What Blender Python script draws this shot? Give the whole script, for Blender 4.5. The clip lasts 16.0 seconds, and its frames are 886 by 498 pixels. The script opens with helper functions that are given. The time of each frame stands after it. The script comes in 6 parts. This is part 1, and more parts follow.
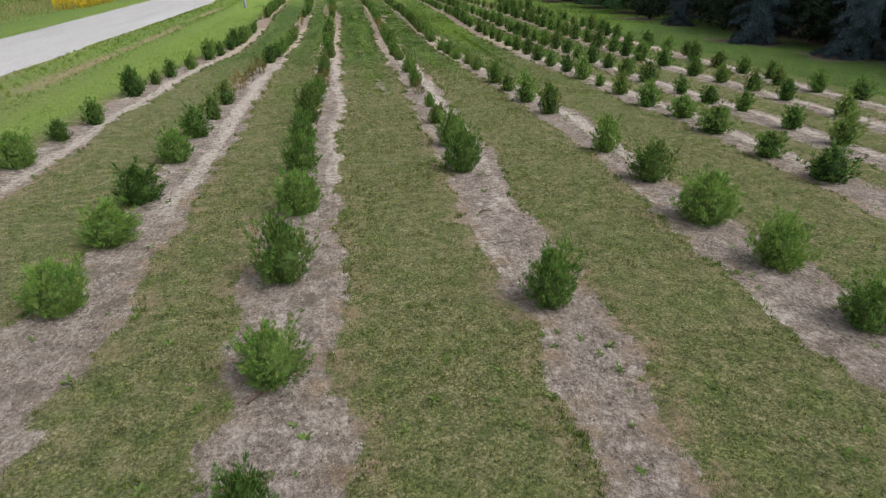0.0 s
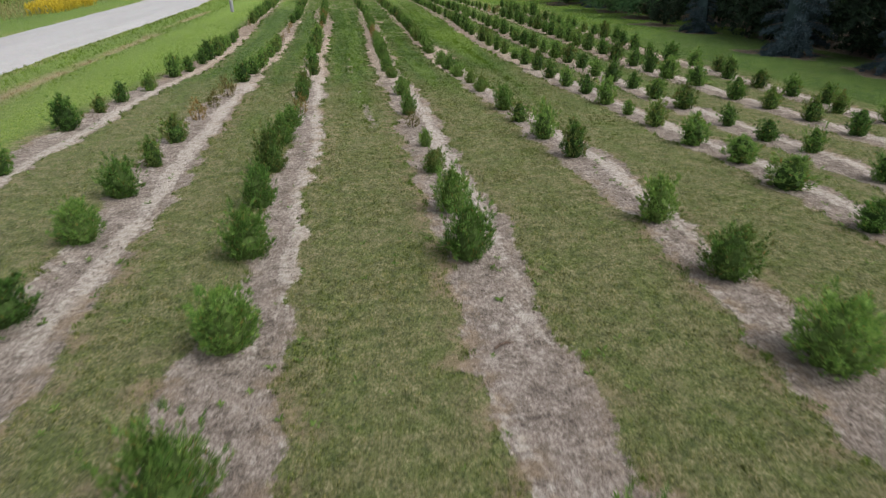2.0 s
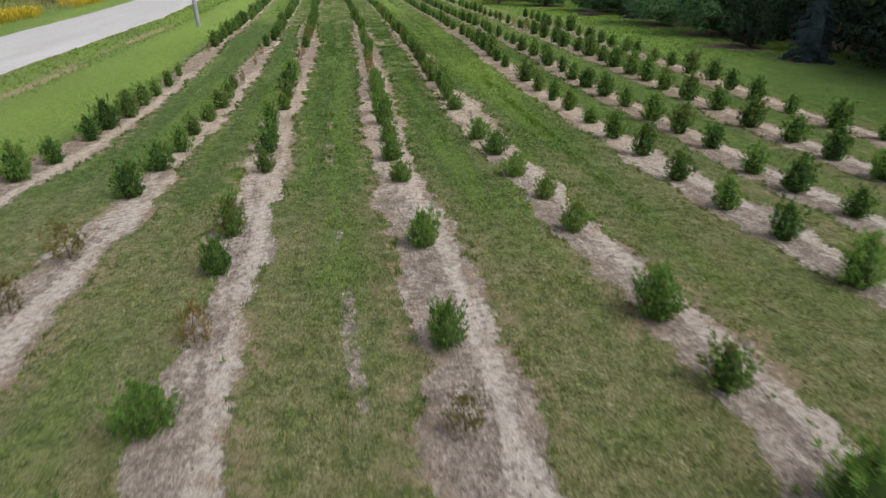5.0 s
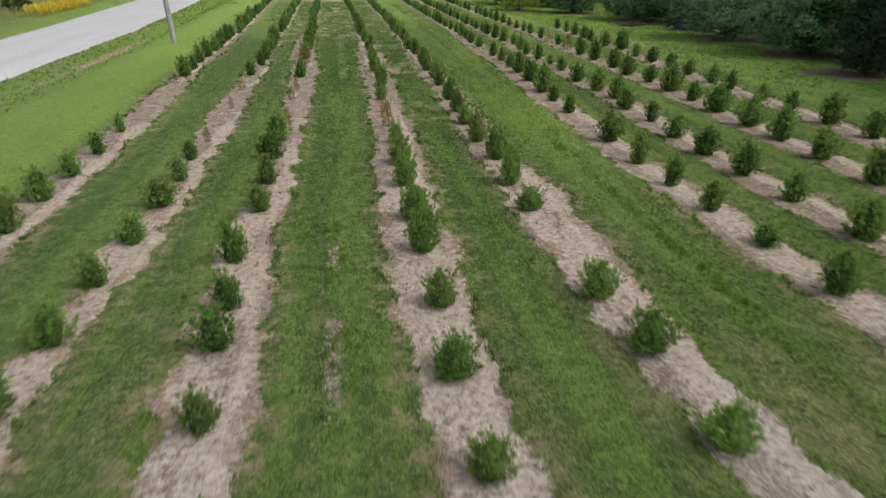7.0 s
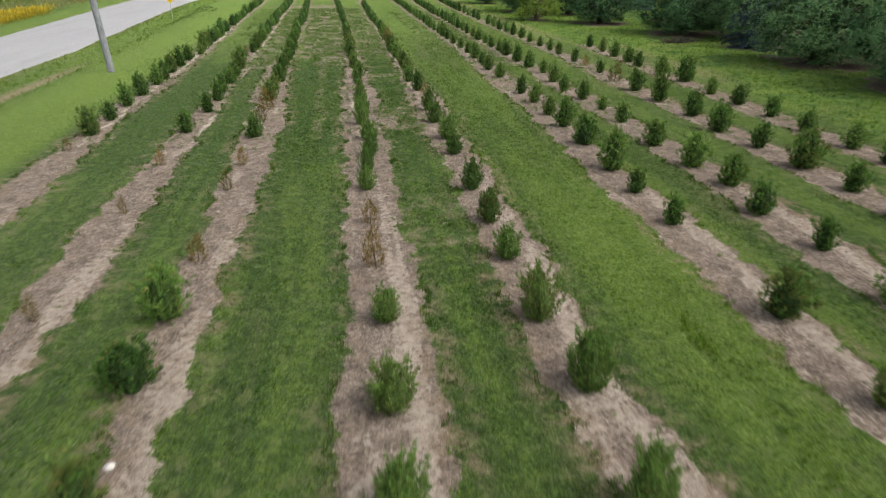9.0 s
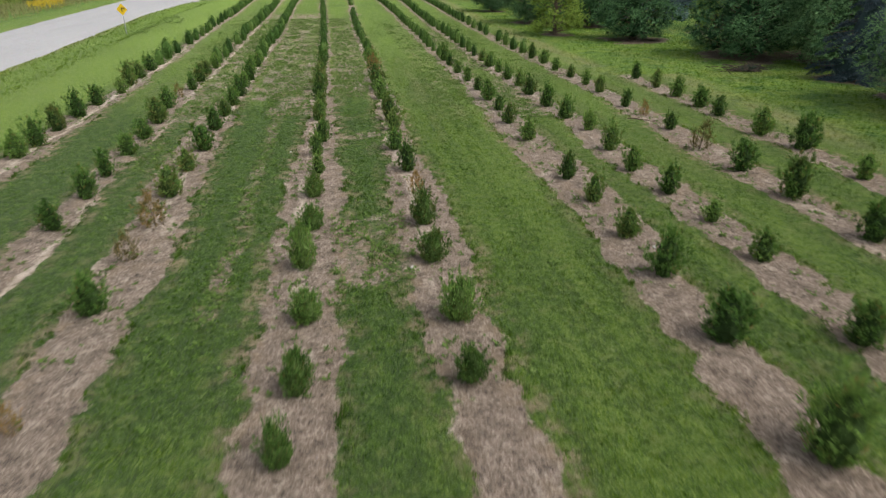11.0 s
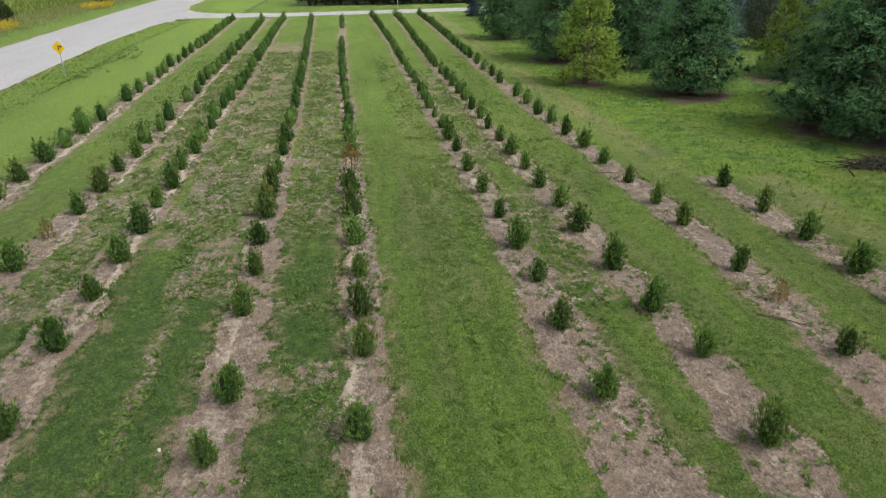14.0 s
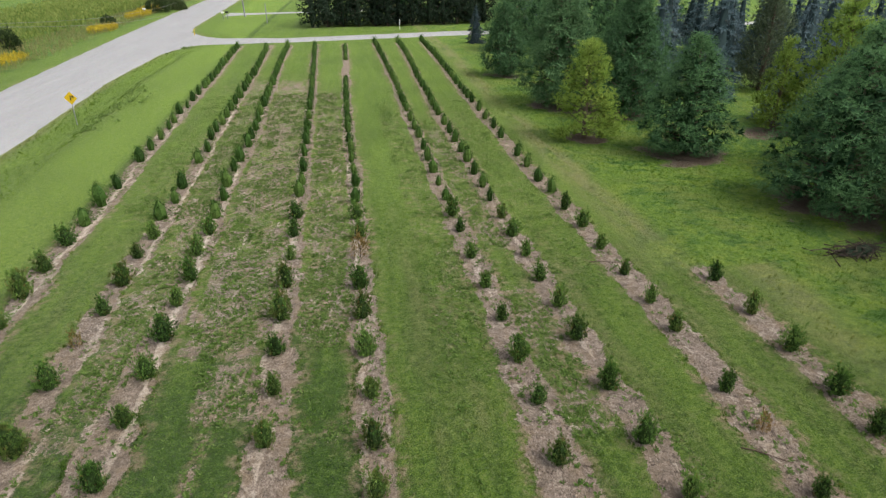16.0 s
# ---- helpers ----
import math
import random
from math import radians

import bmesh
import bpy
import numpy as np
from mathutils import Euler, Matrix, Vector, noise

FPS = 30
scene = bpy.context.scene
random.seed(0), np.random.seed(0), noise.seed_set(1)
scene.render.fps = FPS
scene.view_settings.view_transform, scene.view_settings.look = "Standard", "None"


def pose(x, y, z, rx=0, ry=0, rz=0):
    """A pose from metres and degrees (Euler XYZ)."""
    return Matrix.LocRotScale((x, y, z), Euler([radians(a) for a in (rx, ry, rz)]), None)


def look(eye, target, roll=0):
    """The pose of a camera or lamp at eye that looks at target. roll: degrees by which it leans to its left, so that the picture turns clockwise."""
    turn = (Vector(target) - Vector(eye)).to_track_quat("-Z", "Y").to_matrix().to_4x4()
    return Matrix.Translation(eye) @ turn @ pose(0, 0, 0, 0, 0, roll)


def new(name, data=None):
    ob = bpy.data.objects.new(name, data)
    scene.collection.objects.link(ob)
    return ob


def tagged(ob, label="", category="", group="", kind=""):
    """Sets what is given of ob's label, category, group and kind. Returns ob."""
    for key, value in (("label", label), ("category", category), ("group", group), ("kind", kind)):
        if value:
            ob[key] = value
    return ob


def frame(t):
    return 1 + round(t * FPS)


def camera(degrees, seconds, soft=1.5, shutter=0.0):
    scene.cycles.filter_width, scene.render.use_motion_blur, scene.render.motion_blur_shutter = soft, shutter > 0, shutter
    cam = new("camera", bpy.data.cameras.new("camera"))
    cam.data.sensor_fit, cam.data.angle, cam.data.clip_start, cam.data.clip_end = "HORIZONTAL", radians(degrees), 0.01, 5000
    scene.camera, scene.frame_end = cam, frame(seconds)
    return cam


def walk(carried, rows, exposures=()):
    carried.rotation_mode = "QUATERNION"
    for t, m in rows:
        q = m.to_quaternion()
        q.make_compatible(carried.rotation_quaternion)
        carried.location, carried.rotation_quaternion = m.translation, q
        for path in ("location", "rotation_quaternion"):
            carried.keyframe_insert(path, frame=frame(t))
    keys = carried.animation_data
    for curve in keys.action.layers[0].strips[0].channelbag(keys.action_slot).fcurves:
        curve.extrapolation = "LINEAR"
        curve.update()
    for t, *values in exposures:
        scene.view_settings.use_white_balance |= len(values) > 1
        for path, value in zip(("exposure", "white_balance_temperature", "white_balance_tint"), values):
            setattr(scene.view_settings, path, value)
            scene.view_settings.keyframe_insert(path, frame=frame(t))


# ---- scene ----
# camera: a small drone that flies along the rows, then stops and climbs
cam = camera(73.7, 16.0, 1.2, 0.36)
ROWS = [
    (0.0, 0.000, 0.000, 3.700, -9.07, -25.69, -0.22),
    (0.5, 0.061, 0.375, 3.723, -9.07, -25.69, -0.23),
    (1.0, 0.181, 1.195, 3.758, -9.08, -25.70, -0.23),
    (1.5, 0.329, 2.180, 3.793, -9.11, -25.72, -0.23),
    (2.0, 0.579, 3.545, 3.856, -9.12, -25.74, -0.24),
    (2.5, 0.817, 4.956, 3.932, -9.16, -25.77, -0.23),
    (3.0, 1.154, 6.708, 4.023, -9.14, -25.80, -0.23),
    (3.5, 1.376, 8.450, 4.051, -9.13, -25.84, -0.20),
    (4.0, 1.474, 10.529, 4.102, -9.13, -25.86, -0.15),
    (4.2, 1.459, 11.346, 4.109, -9.13, -25.87, -0.14),
    (6.3, 1.096, 19.245, 4.376, -9.06, -25.98, -0.04),
    (6.5, 1.109, 20.061, 4.389, -9.06, -25.99, -0.03),
    (7.0, 1.195, 22.248, 4.473, -9.09, -26.02, -0.00),
    (7.5, 1.328, 24.224, 4.528, -9.09, -26.05, 0.02),
    (8.0, 1.560, 26.461, 4.606, -9.09, -26.08, 0.04),
    (8.5, 1.795, 28.469, 4.675, -9.08, -26.10, 0.06),
    (9.0, 2.097, 30.747, 4.746, -9.07, -26.12, 0.08),
    (9.2, 2.211, 31.610, 4.774, -9.06, -26.13, 0.09),
    (11.3, 3.722, 41.404, 5.038, -9.09, -26.18, 0.27),
    (11.5, 3.865, 42.360, 5.063, -9.08, -26.19, 0.28),
    (12.0, 4.228, 44.799, 5.135, -9.06, -26.19, 0.30),
    (12.5, 4.582, 46.989, 5.224, -9.01, -26.19, 0.29),
    (13.0, 4.868, 48.822, 5.361, -8.95, -26.19, 0.29),
    (13.5, 4.950, 49.525, 5.820, -8.91, -26.18, 0.28),
    (14.0, 4.984, 49.739, 6.637, -8.89, -26.18, 0.25),
    (14.5, 4.971, 49.802, 7.400, -8.88, -26.17, 0.23),
    (15.0, 4.940, 49.921, 8.279, -8.86, -26.16, 0.21),
    (15.5, 4.937, 50.087, 9.092, -8.84, -26.16, 0.22),
    (16.0, 4.924, 50.243, 9.795, -8.84, -26.16, 0.23),
]
walk(cam, [(t, pose(x, y, z, 90 + pitch, roll, yaw)) for t, x, y, z, yaw, pitch, roll in ROWS])

# ---- light: a bright, thinly clouded summer day ----
SUN_ELEVATION, SUN_TURN = radians(55), radians(122)
world = bpy.data.worlds.new("sky")
scene.world = world
world.use_nodes = True
wn = world.node_tree.nodes
sky = wn.new("ShaderNodeTexSky")
sky.sky_type, sky.sun_disc = "NISHITA", False
sky.sun_elevation, sky.sun_rotation = SUN_ELEVATION, SUN_TURN
sky.air_density, sky.dust_density, sky.ozone_density = 1.0, 3.0, 1.0
veil = wn.new("ShaderNodeHueSaturation")
veil.inputs["Saturation"].default_value = 0.28
world.node_tree.links.new(sky.outputs[0], veil.inputs["Color"])
world.node_tree.links.new(veil.outputs[0], wn["Background"].inputs["Color"])
wn["Background"].inputs["Strength"].default_value = 0.15
sun = new("sun", bpy.data.lights.new("sun", "SUN"))
sun.data.energy, sun.data.angle, sun.data.color = 1.75, radians(30), (1.0, 0.95, 0.89)
sun.matrix_world = look((0, 0, 0), (-math.sin(SUN_TURN) * math.cos(SUN_ELEVATION), -math.cos(SUN_TURN) * math.cos(SUN_ELEVATION), -math.sin(SUN_ELEVATION)))
sun.location = (0, 0, 60)
scene.view_settings.exposure = 0.70

# ---- small tools ----
rng = np.random.default_rng(7)


def hash01(ix, iy, seed):
    h = (ix.astype(np.int64) * 374761393 + iy.astype(np.int64) * 668265263 + seed * 1442695041) & 0xFFFFFFFF
    h = ((h ^ (h >> 13)) * 1274126177) & 0xFFFFFFFF
    return ((h ^ (h >> 16)) & 0xFFFFFF) / float(0xFFFFFF)


def vnoise(x, y, seed=0):
    """Smooth value noise, 0 to 1."""
    x, y = np.asarray(x, float), np.asarray(y, float)
    ix, iy = np.floor(x), np.floor(y)
    fx, fy = x - ix, y - iy
    fx, fy = fx * fx * (3 - 2 * fx), fy * fy * (3 - 2 * fy)
    a = hash01(ix, iy, seed) * (1 - fx) + hash01(ix + 1, iy, seed) * fx
    b = hash01(ix, iy + 1, seed) * (1 - fx) + hash01(ix + 1, iy + 1, seed) * fx
    return a * (1 - fy) + b * fy


def fbm(x, y, seed=0):
    return (vnoise(x, y, seed) + 0.5 * vnoise(x * 2.1, y * 2.1, seed + 1) + 0.25 * vnoise(x * 4.3, y * 4.3, seed + 2)) / 1.75


def step(a, b, v):
    u = np.clip((np.asarray(v, float) - a) / (b - a), 0, 1)
    return u * u * (3 - 2 * u)


def mesh_of(name, verts, faces, material, smooth=False):
    me = bpy.data.meshes.new(name)
    me.from_pydata(np.asarray(verts, float), [], np.asarray(faces, int))
    me.materials.append(material)
    if smooth:
        me.polygons.foreach_set("use_smooth", np.ones(len(me.polygons), bool))
    me.update()
    return me


def add_values(me, name, values):
    layer = me.attributes.new(name, "FLOAT", "POINT")
    layer.data.foreach_set("value", np.asarray(values, np.float32))


def strew(template, faces, places, turns, sizes):
    """Many copies of one small piece as one set of points and faces."""
    n, k = len(places), len(template)
    v = np.einsum("nij,kj->nki", turns, template) * np.asarray(sizes, float).reshape(n, 1, -1) + np.asarray(places)[:, None, :]
    f = faces[None, :, :] + (np.arange(n) * k)[:, None, None]
    return v.reshape(-1, 3), f.reshape(-1, faces.shape[1])


def turn_z(a):
    c, s, o, l = np.cos(a), np.sin(a), np.zeros_like(a), np.ones_like(a)
    return np.stack([np.stack([c, -s, o], -1), np.stack([s, c, o], -1), np.stack([o, o, l], -1)], -2)


def turn_to(d, spin):
    """Turns that carry z to the directions d, spun about it."""
    d = d / np.linalg.norm(d, axis=1, keepdims=True)
    ref = np.where(np.abs(d[:, 2:3]) > 0.95, np.array([[1.0, 0, 0]]), np.array([[0, 0, 1.0]]))
    x = np.cross(ref, d)
    x /= np.linalg.norm(x, axis=1, keepdims=True)
    y = np.cross(d, x)
    m = np.stack([x, y, d], -1)
    return m @ turn_z(spin)


def part(name, me, parent, label=""):
    ob = new(name, me)
    ob.parent = parent
    return tagged(ob, label)


def tube(points, radii, sides=6):
    """A tapered round bar along points."""
    v, f = [], []
    for i, (p, r) in enumerate(zip(points, radii)):
        for j in range(sides):
            a = 2 * math.pi * j / sides
            v.append((p[0] + r * math.cos(a), p[1] + r * math.sin(a), p[2]))
    for i in range(len(points) - 1):
        for j in range(sides):
            a, b = i * sides + j, i * sides + (j + 1) % sides
            f += [(a, b, b + sides), (a, b + sides, a + sides)]
    top = len(v)
    v.append(tuple(points[-1]))
    f += [((len(points) - 1) * sides + j, (len(points) - 1) * sides + (j + 1) % sides, top) for j in range(sides)]
    return np.array(v, float), np.array(f, int)


def box_mesh(name, size, material, bevel=0.01, at=(0, 0, 0)):
    bm = bmesh.new()
    bmesh.ops.create_cube(bm, size=1)
    bmesh.ops.scale(bm, vec=size, verts=bm.verts)
    if bevel:
        bmesh.ops.bevel(bm, geom=bm.edges[:], offset=bevel, segments=2, affect="EDGES")
    bmesh.ops.translate(bm, vec=at, verts=bm.verts)
    me = bpy.data.meshes.new(name)
    bm.to_mesh(me)
    bm.free()
    me.materials.append(material)
    return me


# ---- materials ----
class Nodes:
    def __init__(self, name, rough=0.8):
        self.material = bpy.data.materials.new(name)
        self.material.use_nodes = True
        self.tree = self.material.node_tree
        self.shader = self.tree.nodes["Principled BSDF"]
        self.shader.inputs["Roughness"].default_value = rough
        self.shader.inputs["Specular IOR Level"].default_value = 0.12
        self.geometry = self.add("ShaderNodeNewGeometry")

    def add(self, kind, **values):
        node = self.tree.nodes.new(kind)
        for key, value in values.items():
            node.inputs[key.replace("_", " ")].default_value = value
        return node

    def link(self, a, b):
        self.tree.links.new(a, b)

    def noise(self, scale, detail=4.0, rough=0.6, place=None, stretch=None):
        node = self.add("ShaderNodeTexNoise", Scale=scale, Detail=detail, Roughness=rough)
        src = place or self.geometry.outputs["Position"]
        if stretch:
            m = self.add("ShaderNodeMapping")
            m.inputs["Scale"].default_value = stretch
            self.link(src, m.inputs["Vector"])
            src = m.outputs["Vector"]
        self.link(src, node.inputs["Vector"])
        return node.outputs["Fac"]

    def value(self, name):
        node = self.add("ShaderNodeAttribute")
        node.attribute_name = name
        return node.outputs["Fac"]

    def math(self, op, a, b=0.0, clamp=False):
        node = self.add("ShaderNodeMath")
        node.operation, node.use_clamp = op, clamp
        for slot, v in zip(node.inputs, (a, b)):
            if isinstance(v, (int, float)):
                slot.default_value = v
            else:
                self.link(v, slot)
        return node.outputs[0]

    def span(self, v, a, b):
        node = self.add("ShaderNodeMapRange")
        node.interpolation_type = "SMOOTHSTEP"
        node.inputs["From Min"].default_value, node.inputs["From Max"].default_value = a, b
        self.link(v, node.inputs["Value"])
        return node.outputs["Result"]

    def ramp(self, v, stops):
        node = self.add("ShaderNodeValToRGB")
        while len(node.color_ramp.elements) < len(stops):
            node.color_ramp.elements.new(0.5)
        for e, (p, c) in zip(node.color_ramp.elements, stops):
            e.position, e.color = p, (*c, 1)
        self.link(v, node.inputs["Fac"])
        return node.outputs["Color"]

    def mix(self, v, a, b):
        node = self.add("ShaderNodeMix")
        node.data_type = "RGBA"
        if isinstance(v, (int, float)):
            node.inputs[0].default_value = v
        else:
            self.link(v, node.inputs[0])
        for slot, c in ((node.inputs[6], a), (node.inputs[7], b)):
            if isinstance(c, tuple):
                slot.default_value = (*c, 1)
            else:
                self.link(c, slot)
        return node.outputs[2]

    def colour(self, c):
        self.link(c, self.shader.inputs["Base Color"])

    def bump(self, height, strength, distance):
        node = self.add("ShaderNodeBump", Strength=strength, Distance=distance)
        self.link(height, node.inputs["Height"])
        self.link(node.outputs["Normal"], self.shader.inputs["Normal"])

    def leafy(self, colour, share=0.3):
        """Lets some light through thin leaves."""
        thin = self.add("ShaderNodeBsdfTranslucent")
        self.link(colour, thin.inputs["Color"])
        both = self.add("ShaderNodeMixShader")
        both.inputs[0].default_value = share
        out = self.tree.nodes["Material Output"]
        self.link(self.shader.outputs[0], both.inputs[1])
        self.link(thin.outputs[0], both.inputs[2])
        self.link(both.outputs[0], out.inputs["Surface"])


def turf(m):
    """Colour of the sward: dry and olive, lush, bright verge, yellowish meadow."""
    coarse, lanes, mid, fine, speck = m.noise(0.35, 3), m.noise(1.0, 3, 0.6, stretch=(1.3, 0.10, 1)), m.noise(5.0, 4, 0.7), m.noise(26, 3, 0.75), m.noise(60, 3, 0.8)
    blades = m.math("ADD", m.math("MULTIPLY", m.noise(34, 3, 0.8), 0.58), m.math("ADD", m.math("MULTIPLY", mid, 0.24), m.math("MULTIPLY", speck, 0.18)))
    patch = m.noise(1.7, 5, 0.75)
    thin = m.ramp(blades, [(0.40, (0.030, 0.040, 0.011)), (0.46, (0.082, 0.096, 0.030)), (0.52, (0.150, 0.152, 0.058)), (0.57, (0.235, 0.215, 0.110)), (0.62, (0.37, 0.33, 0.21))])
    fresh = m.ramp(blades, [(0.40, (0.020, 0.035, 0.006)), (0.46, (0.058, 0.088, 0.016)), (0.53, (0.108, 0.142, 0.032)), (0.61, (0.23, 0.24, 0.085))])
    dry = m.mix(m.math("MULTIPLY", m.span(patch, 0.44, 0.60), 0.75), thin, fresh)
    clumps = m.math("ADD", m.math("MULTIPLY", m.noise(2.4, 8, 0.92), 0.5), m.math("MULTIPLY", blades, 0.5))
    lush = m.ramp(blades, [(0.40, (0.008, 0.022, 0.002)), (0.47, (0.025, 0.062, 0.004)), (0.53, (0.048, 0.102, 0.008)), (0.60, (0.122, 0.180, 0.032))])
    sunny = m.ramp(blades, [(0.40, (0.021, 0.048, 0.004)), (0.47, (0.058, 0.112, 0.011)), (0.53, (0.096, 0.158, 0.020)), (0.60, (0.19, 0.245, 0.055))])
    lush = m.mix(m.math("MULTIPLY", m.math("MULTIPLY", m.span(lanes, 0.44, 0.60), 0.8), m.span(m.value("lush"), 1.05, 0.88)), lush, sunny)
    verge = m.ramp(blades, [(0.41, (0.064, 0.133, 0.010)), (0.5, (0.140, 0.228, 0.026)), (0.59, (0.232, 0.298, 0.056))])
    meadow = m.ramp(clumps, [(0.42, (0.018, 0.055, 0.004)), (0.495, (0.084, 0.170, 0.014)), (0.58, (0.215, 0.295, 0.046))])
    deep = m.ramp(clumps, [(0.42, (0.012, 0.044, 0.006)), (0.49, (0.036, 0.100, 0.012)), (0.60, (0.095, 0.180, 0.030))])
    meadow = m.mix(m.math("MULTIPLY", m.span(m.noise(0.45, 5, 0.75), 0.48, 0.57), 0.9), meadow, deep)
    meadow = m.mix(m.math("MULTIPLY", m.span(m.noise(0.7, 4, 0.7), 0.52, 0.60), 0.7), meadow, m.ramp(blades, [(0.41, (0.080, 0.135, 0.012)), (0.58, (0.230, 0.310, 0.040))]))
    blend = m.math("ADD", m.value("lush"), m.math("ADD", m.math("MULTIPLY", m.math("SUBTRACT", coarse, 0.5), 0.7), m.math("MULTIPLY", m.math("SUBTRACT", lanes, 0.5), 1.3)))
    c = m.mix(m.span(blend, 0.2, 0.8), dry, lush)
    c = m.mix(m.math("MULTIPLY", m.span(m.noise(2.6, 5, 0.75), 0.54, 0.66), 0.55), c, m.mix(m.value("lush"), (0.215, 0.190, 0.105), (0.135, 0.165, 0.045)))
    c = m.mix(m.math("MULTIPLY", m.span(m.noise(3.4, 4, 0.7), 0.55, 0.66), 0.5), c, m.mix(m.value("lush"), (0.050, 0.072, 0.014), (0.022, 0.060, 0.004)))
    c = m.mix(m.value("verge"), c, verge)
    tan = m.ramp(clumps, [(0.43, (0.070, 0.110, 0.014)), (0.57, (0.215, 0.262, 0.060))])
    green = m.mix(m.math("MULTIPLY", m.span(m.noise(0.22, 5, 0.7), 0.50, 0.62), 0.75), meadow, tan)
    c = m.mix(m.value("meadow"), c, green)
    straw = m.ramp(fine, [(0.3, (0.17, 0.13, 0.07)), (0.7, (0.33, 0.27, 0.16))])
    return m.mix(m.value("straw"), c, straw), blades, fine


def ground_material():
    m = Nodes("ground", 0.95)
    sward, _, fine = turf(m)
    m.shader.inputs["Sheen Weight"].default_value = 0.075
    m.shader.inputs["Sheen Roughness"].default_value = 0.35
    m.shader.inputs["Sheen Tint"].default_value = (0.9, 0.95, 0.8, 1)
    grain, lumps, wash = m.noise(70, 4, 0.8), m.noise(9, 5, 0.75), m.noise(1.1, 4, 0.6, stretch=(1.6, 0.55, 1))
    tone = m.math("ADD", m.math("MULTIPLY", m.noise(3.2, 8, 0.92), 0.46), m.math("ADD", m.math("MULTIPLY", m.noise(22, 4, 0.8, stretch=(1.0, 0.6, 1)), 0.30), m.math("MULTIPLY", grain, 0.24)))
    dirt = m.ramp(tone, [(0.42, (0.052, 0.041, 0.034)), (0.465, (0.150, 0.121, 0.104)), (0.50, (0.235, 0.195, 0.169)), (0.535, (0.330, 0.281, 0.248)), (0.57, (0.46, 0.408, 0.366))])
    shade = m.ramp(grain, [(0.35, (0.055, 0.042, 0.034)), (0.65, (0.190, 0.150, 0.124))])
    dirt = m.mix(m.math("MULTIPLY", m.span(m.noise(1.9, 6, 0.78), 0.53, 0.62), 0.75), dirt, shade)
    pale = m.ramp(m.math("ADD", m.math("MULTIPLY", lumps, 0.62), m.math("MULTIPLY", grain, 0.38)), [(0.40, (0.120, 0.096, 0.080)), (0.465, (0.34, 0.293, 0.258)), (0.55, (0.52, 0.472, 0.426))])
    crust = m.math("ADD", wash, m.math("ADD", m.math("MULTIPLY", m.math("SUBTRACT", lumps, 0.5), 0.5), m.math("MULTIPLY", m.value("sand"), 0.26)))
    dirt = m.mix(m.math("MULTIPLY", m.span(crust, 0.595, 0.70), 0.85), dirt, pale)
    dirt = m.mix(m.math("MULTIPLY", m.span(m.value("sand"), 0.85, 1.25), 0.9), dirt, m.ramp(grain, [(0.40, (0.42, 0.37, 0.33)), (0.60, (0.68, 0.62, 0.57))]))
    tint = m.add("ShaderNodeMix")
    tint.data_type, tint.blend_type = "RGBA", "MULTIPLY"
    m.link(m.span(m.value("lush"), 0.45, 0.8), tint.inputs[0])
    m.link(dirt, tint.inputs[6])
    tint.inputs[7].default_value = (0.95, 0.88, 0.79, 1)
    dirt = tint.outputs[2]
    # dark brown of needle litter, deep enough to paint tree shade as well
    litter_shade = m.ramp(m.noise(30, 4, 0.7), [(0.3, (0.030, 0.021, 0.015)), (0.7, (0.120, 0.082, 0.058))])
    dirt = m.mix(m.value("litter_shade"), dirt, litter_shade)
    ragged = m.math("ADD", m.value("soil"), m.math("ADD", m.math("MULTIPLY", m.math("SUBTRACT", m.noise(4.5, 6, 0.75), 0.5), 1.5), m.math("MULTIPLY", m.math("SUBTRACT", fine, 0.5), 0.9)))
    cover = m.mix(m.span(ragged, 0.43, 0.57), sward, dirt)
    rust = m.ramp(m.math("ADD", m.math("MULTIPLY", lumps, 0.5), m.math("MULTIPLY", grain, 0.5)), [(0.38, (0.090, 0.060, 0.036)), (0.5, (0.235, 0.170, 0.112)), (0.62, (0.42, 0.33, 0.225))])
    m.colour(m.mix(m.math("MULTIPLY", m.math("MULTIPLY", m.value("rust"), 0.72), m.span(m.noise(2.6, 5, 0.7), 0.44, 0.60)), cover, rust))
    m.bump(m.math("ADD", m.math("MULTIPLY", grain, 0.4), m.math("ADD", lumps, m.math("MULTIPLY", fine, 0.7))), 1.0, 0.09)
    return m.material


def blade_material():
    m = Nodes("grass", 0.7)
    c, _, _ = turf(m)
    tint = m.ramp(m.geometry.outputs["Random Per Island"], [(0.0, (0.60, 0.68, 0.50)), (0.6, (1.2, 1.22, 1.1)), (1.0, (1.75, 1.7, 1.6))])
    mul = m.add("ShaderNodeMix")
    mul.data_type, mul.blend_type = "RGBA", "MULTIPLY"
    mul.inputs[0].default_value = 1.0
    m.link(c, mul.inputs[6])
    m.link(tint, mul.inputs[7])
    m.colour(mul.outputs[2])
    m.leafy(mul.outputs[2], 0.4)
    return m.material


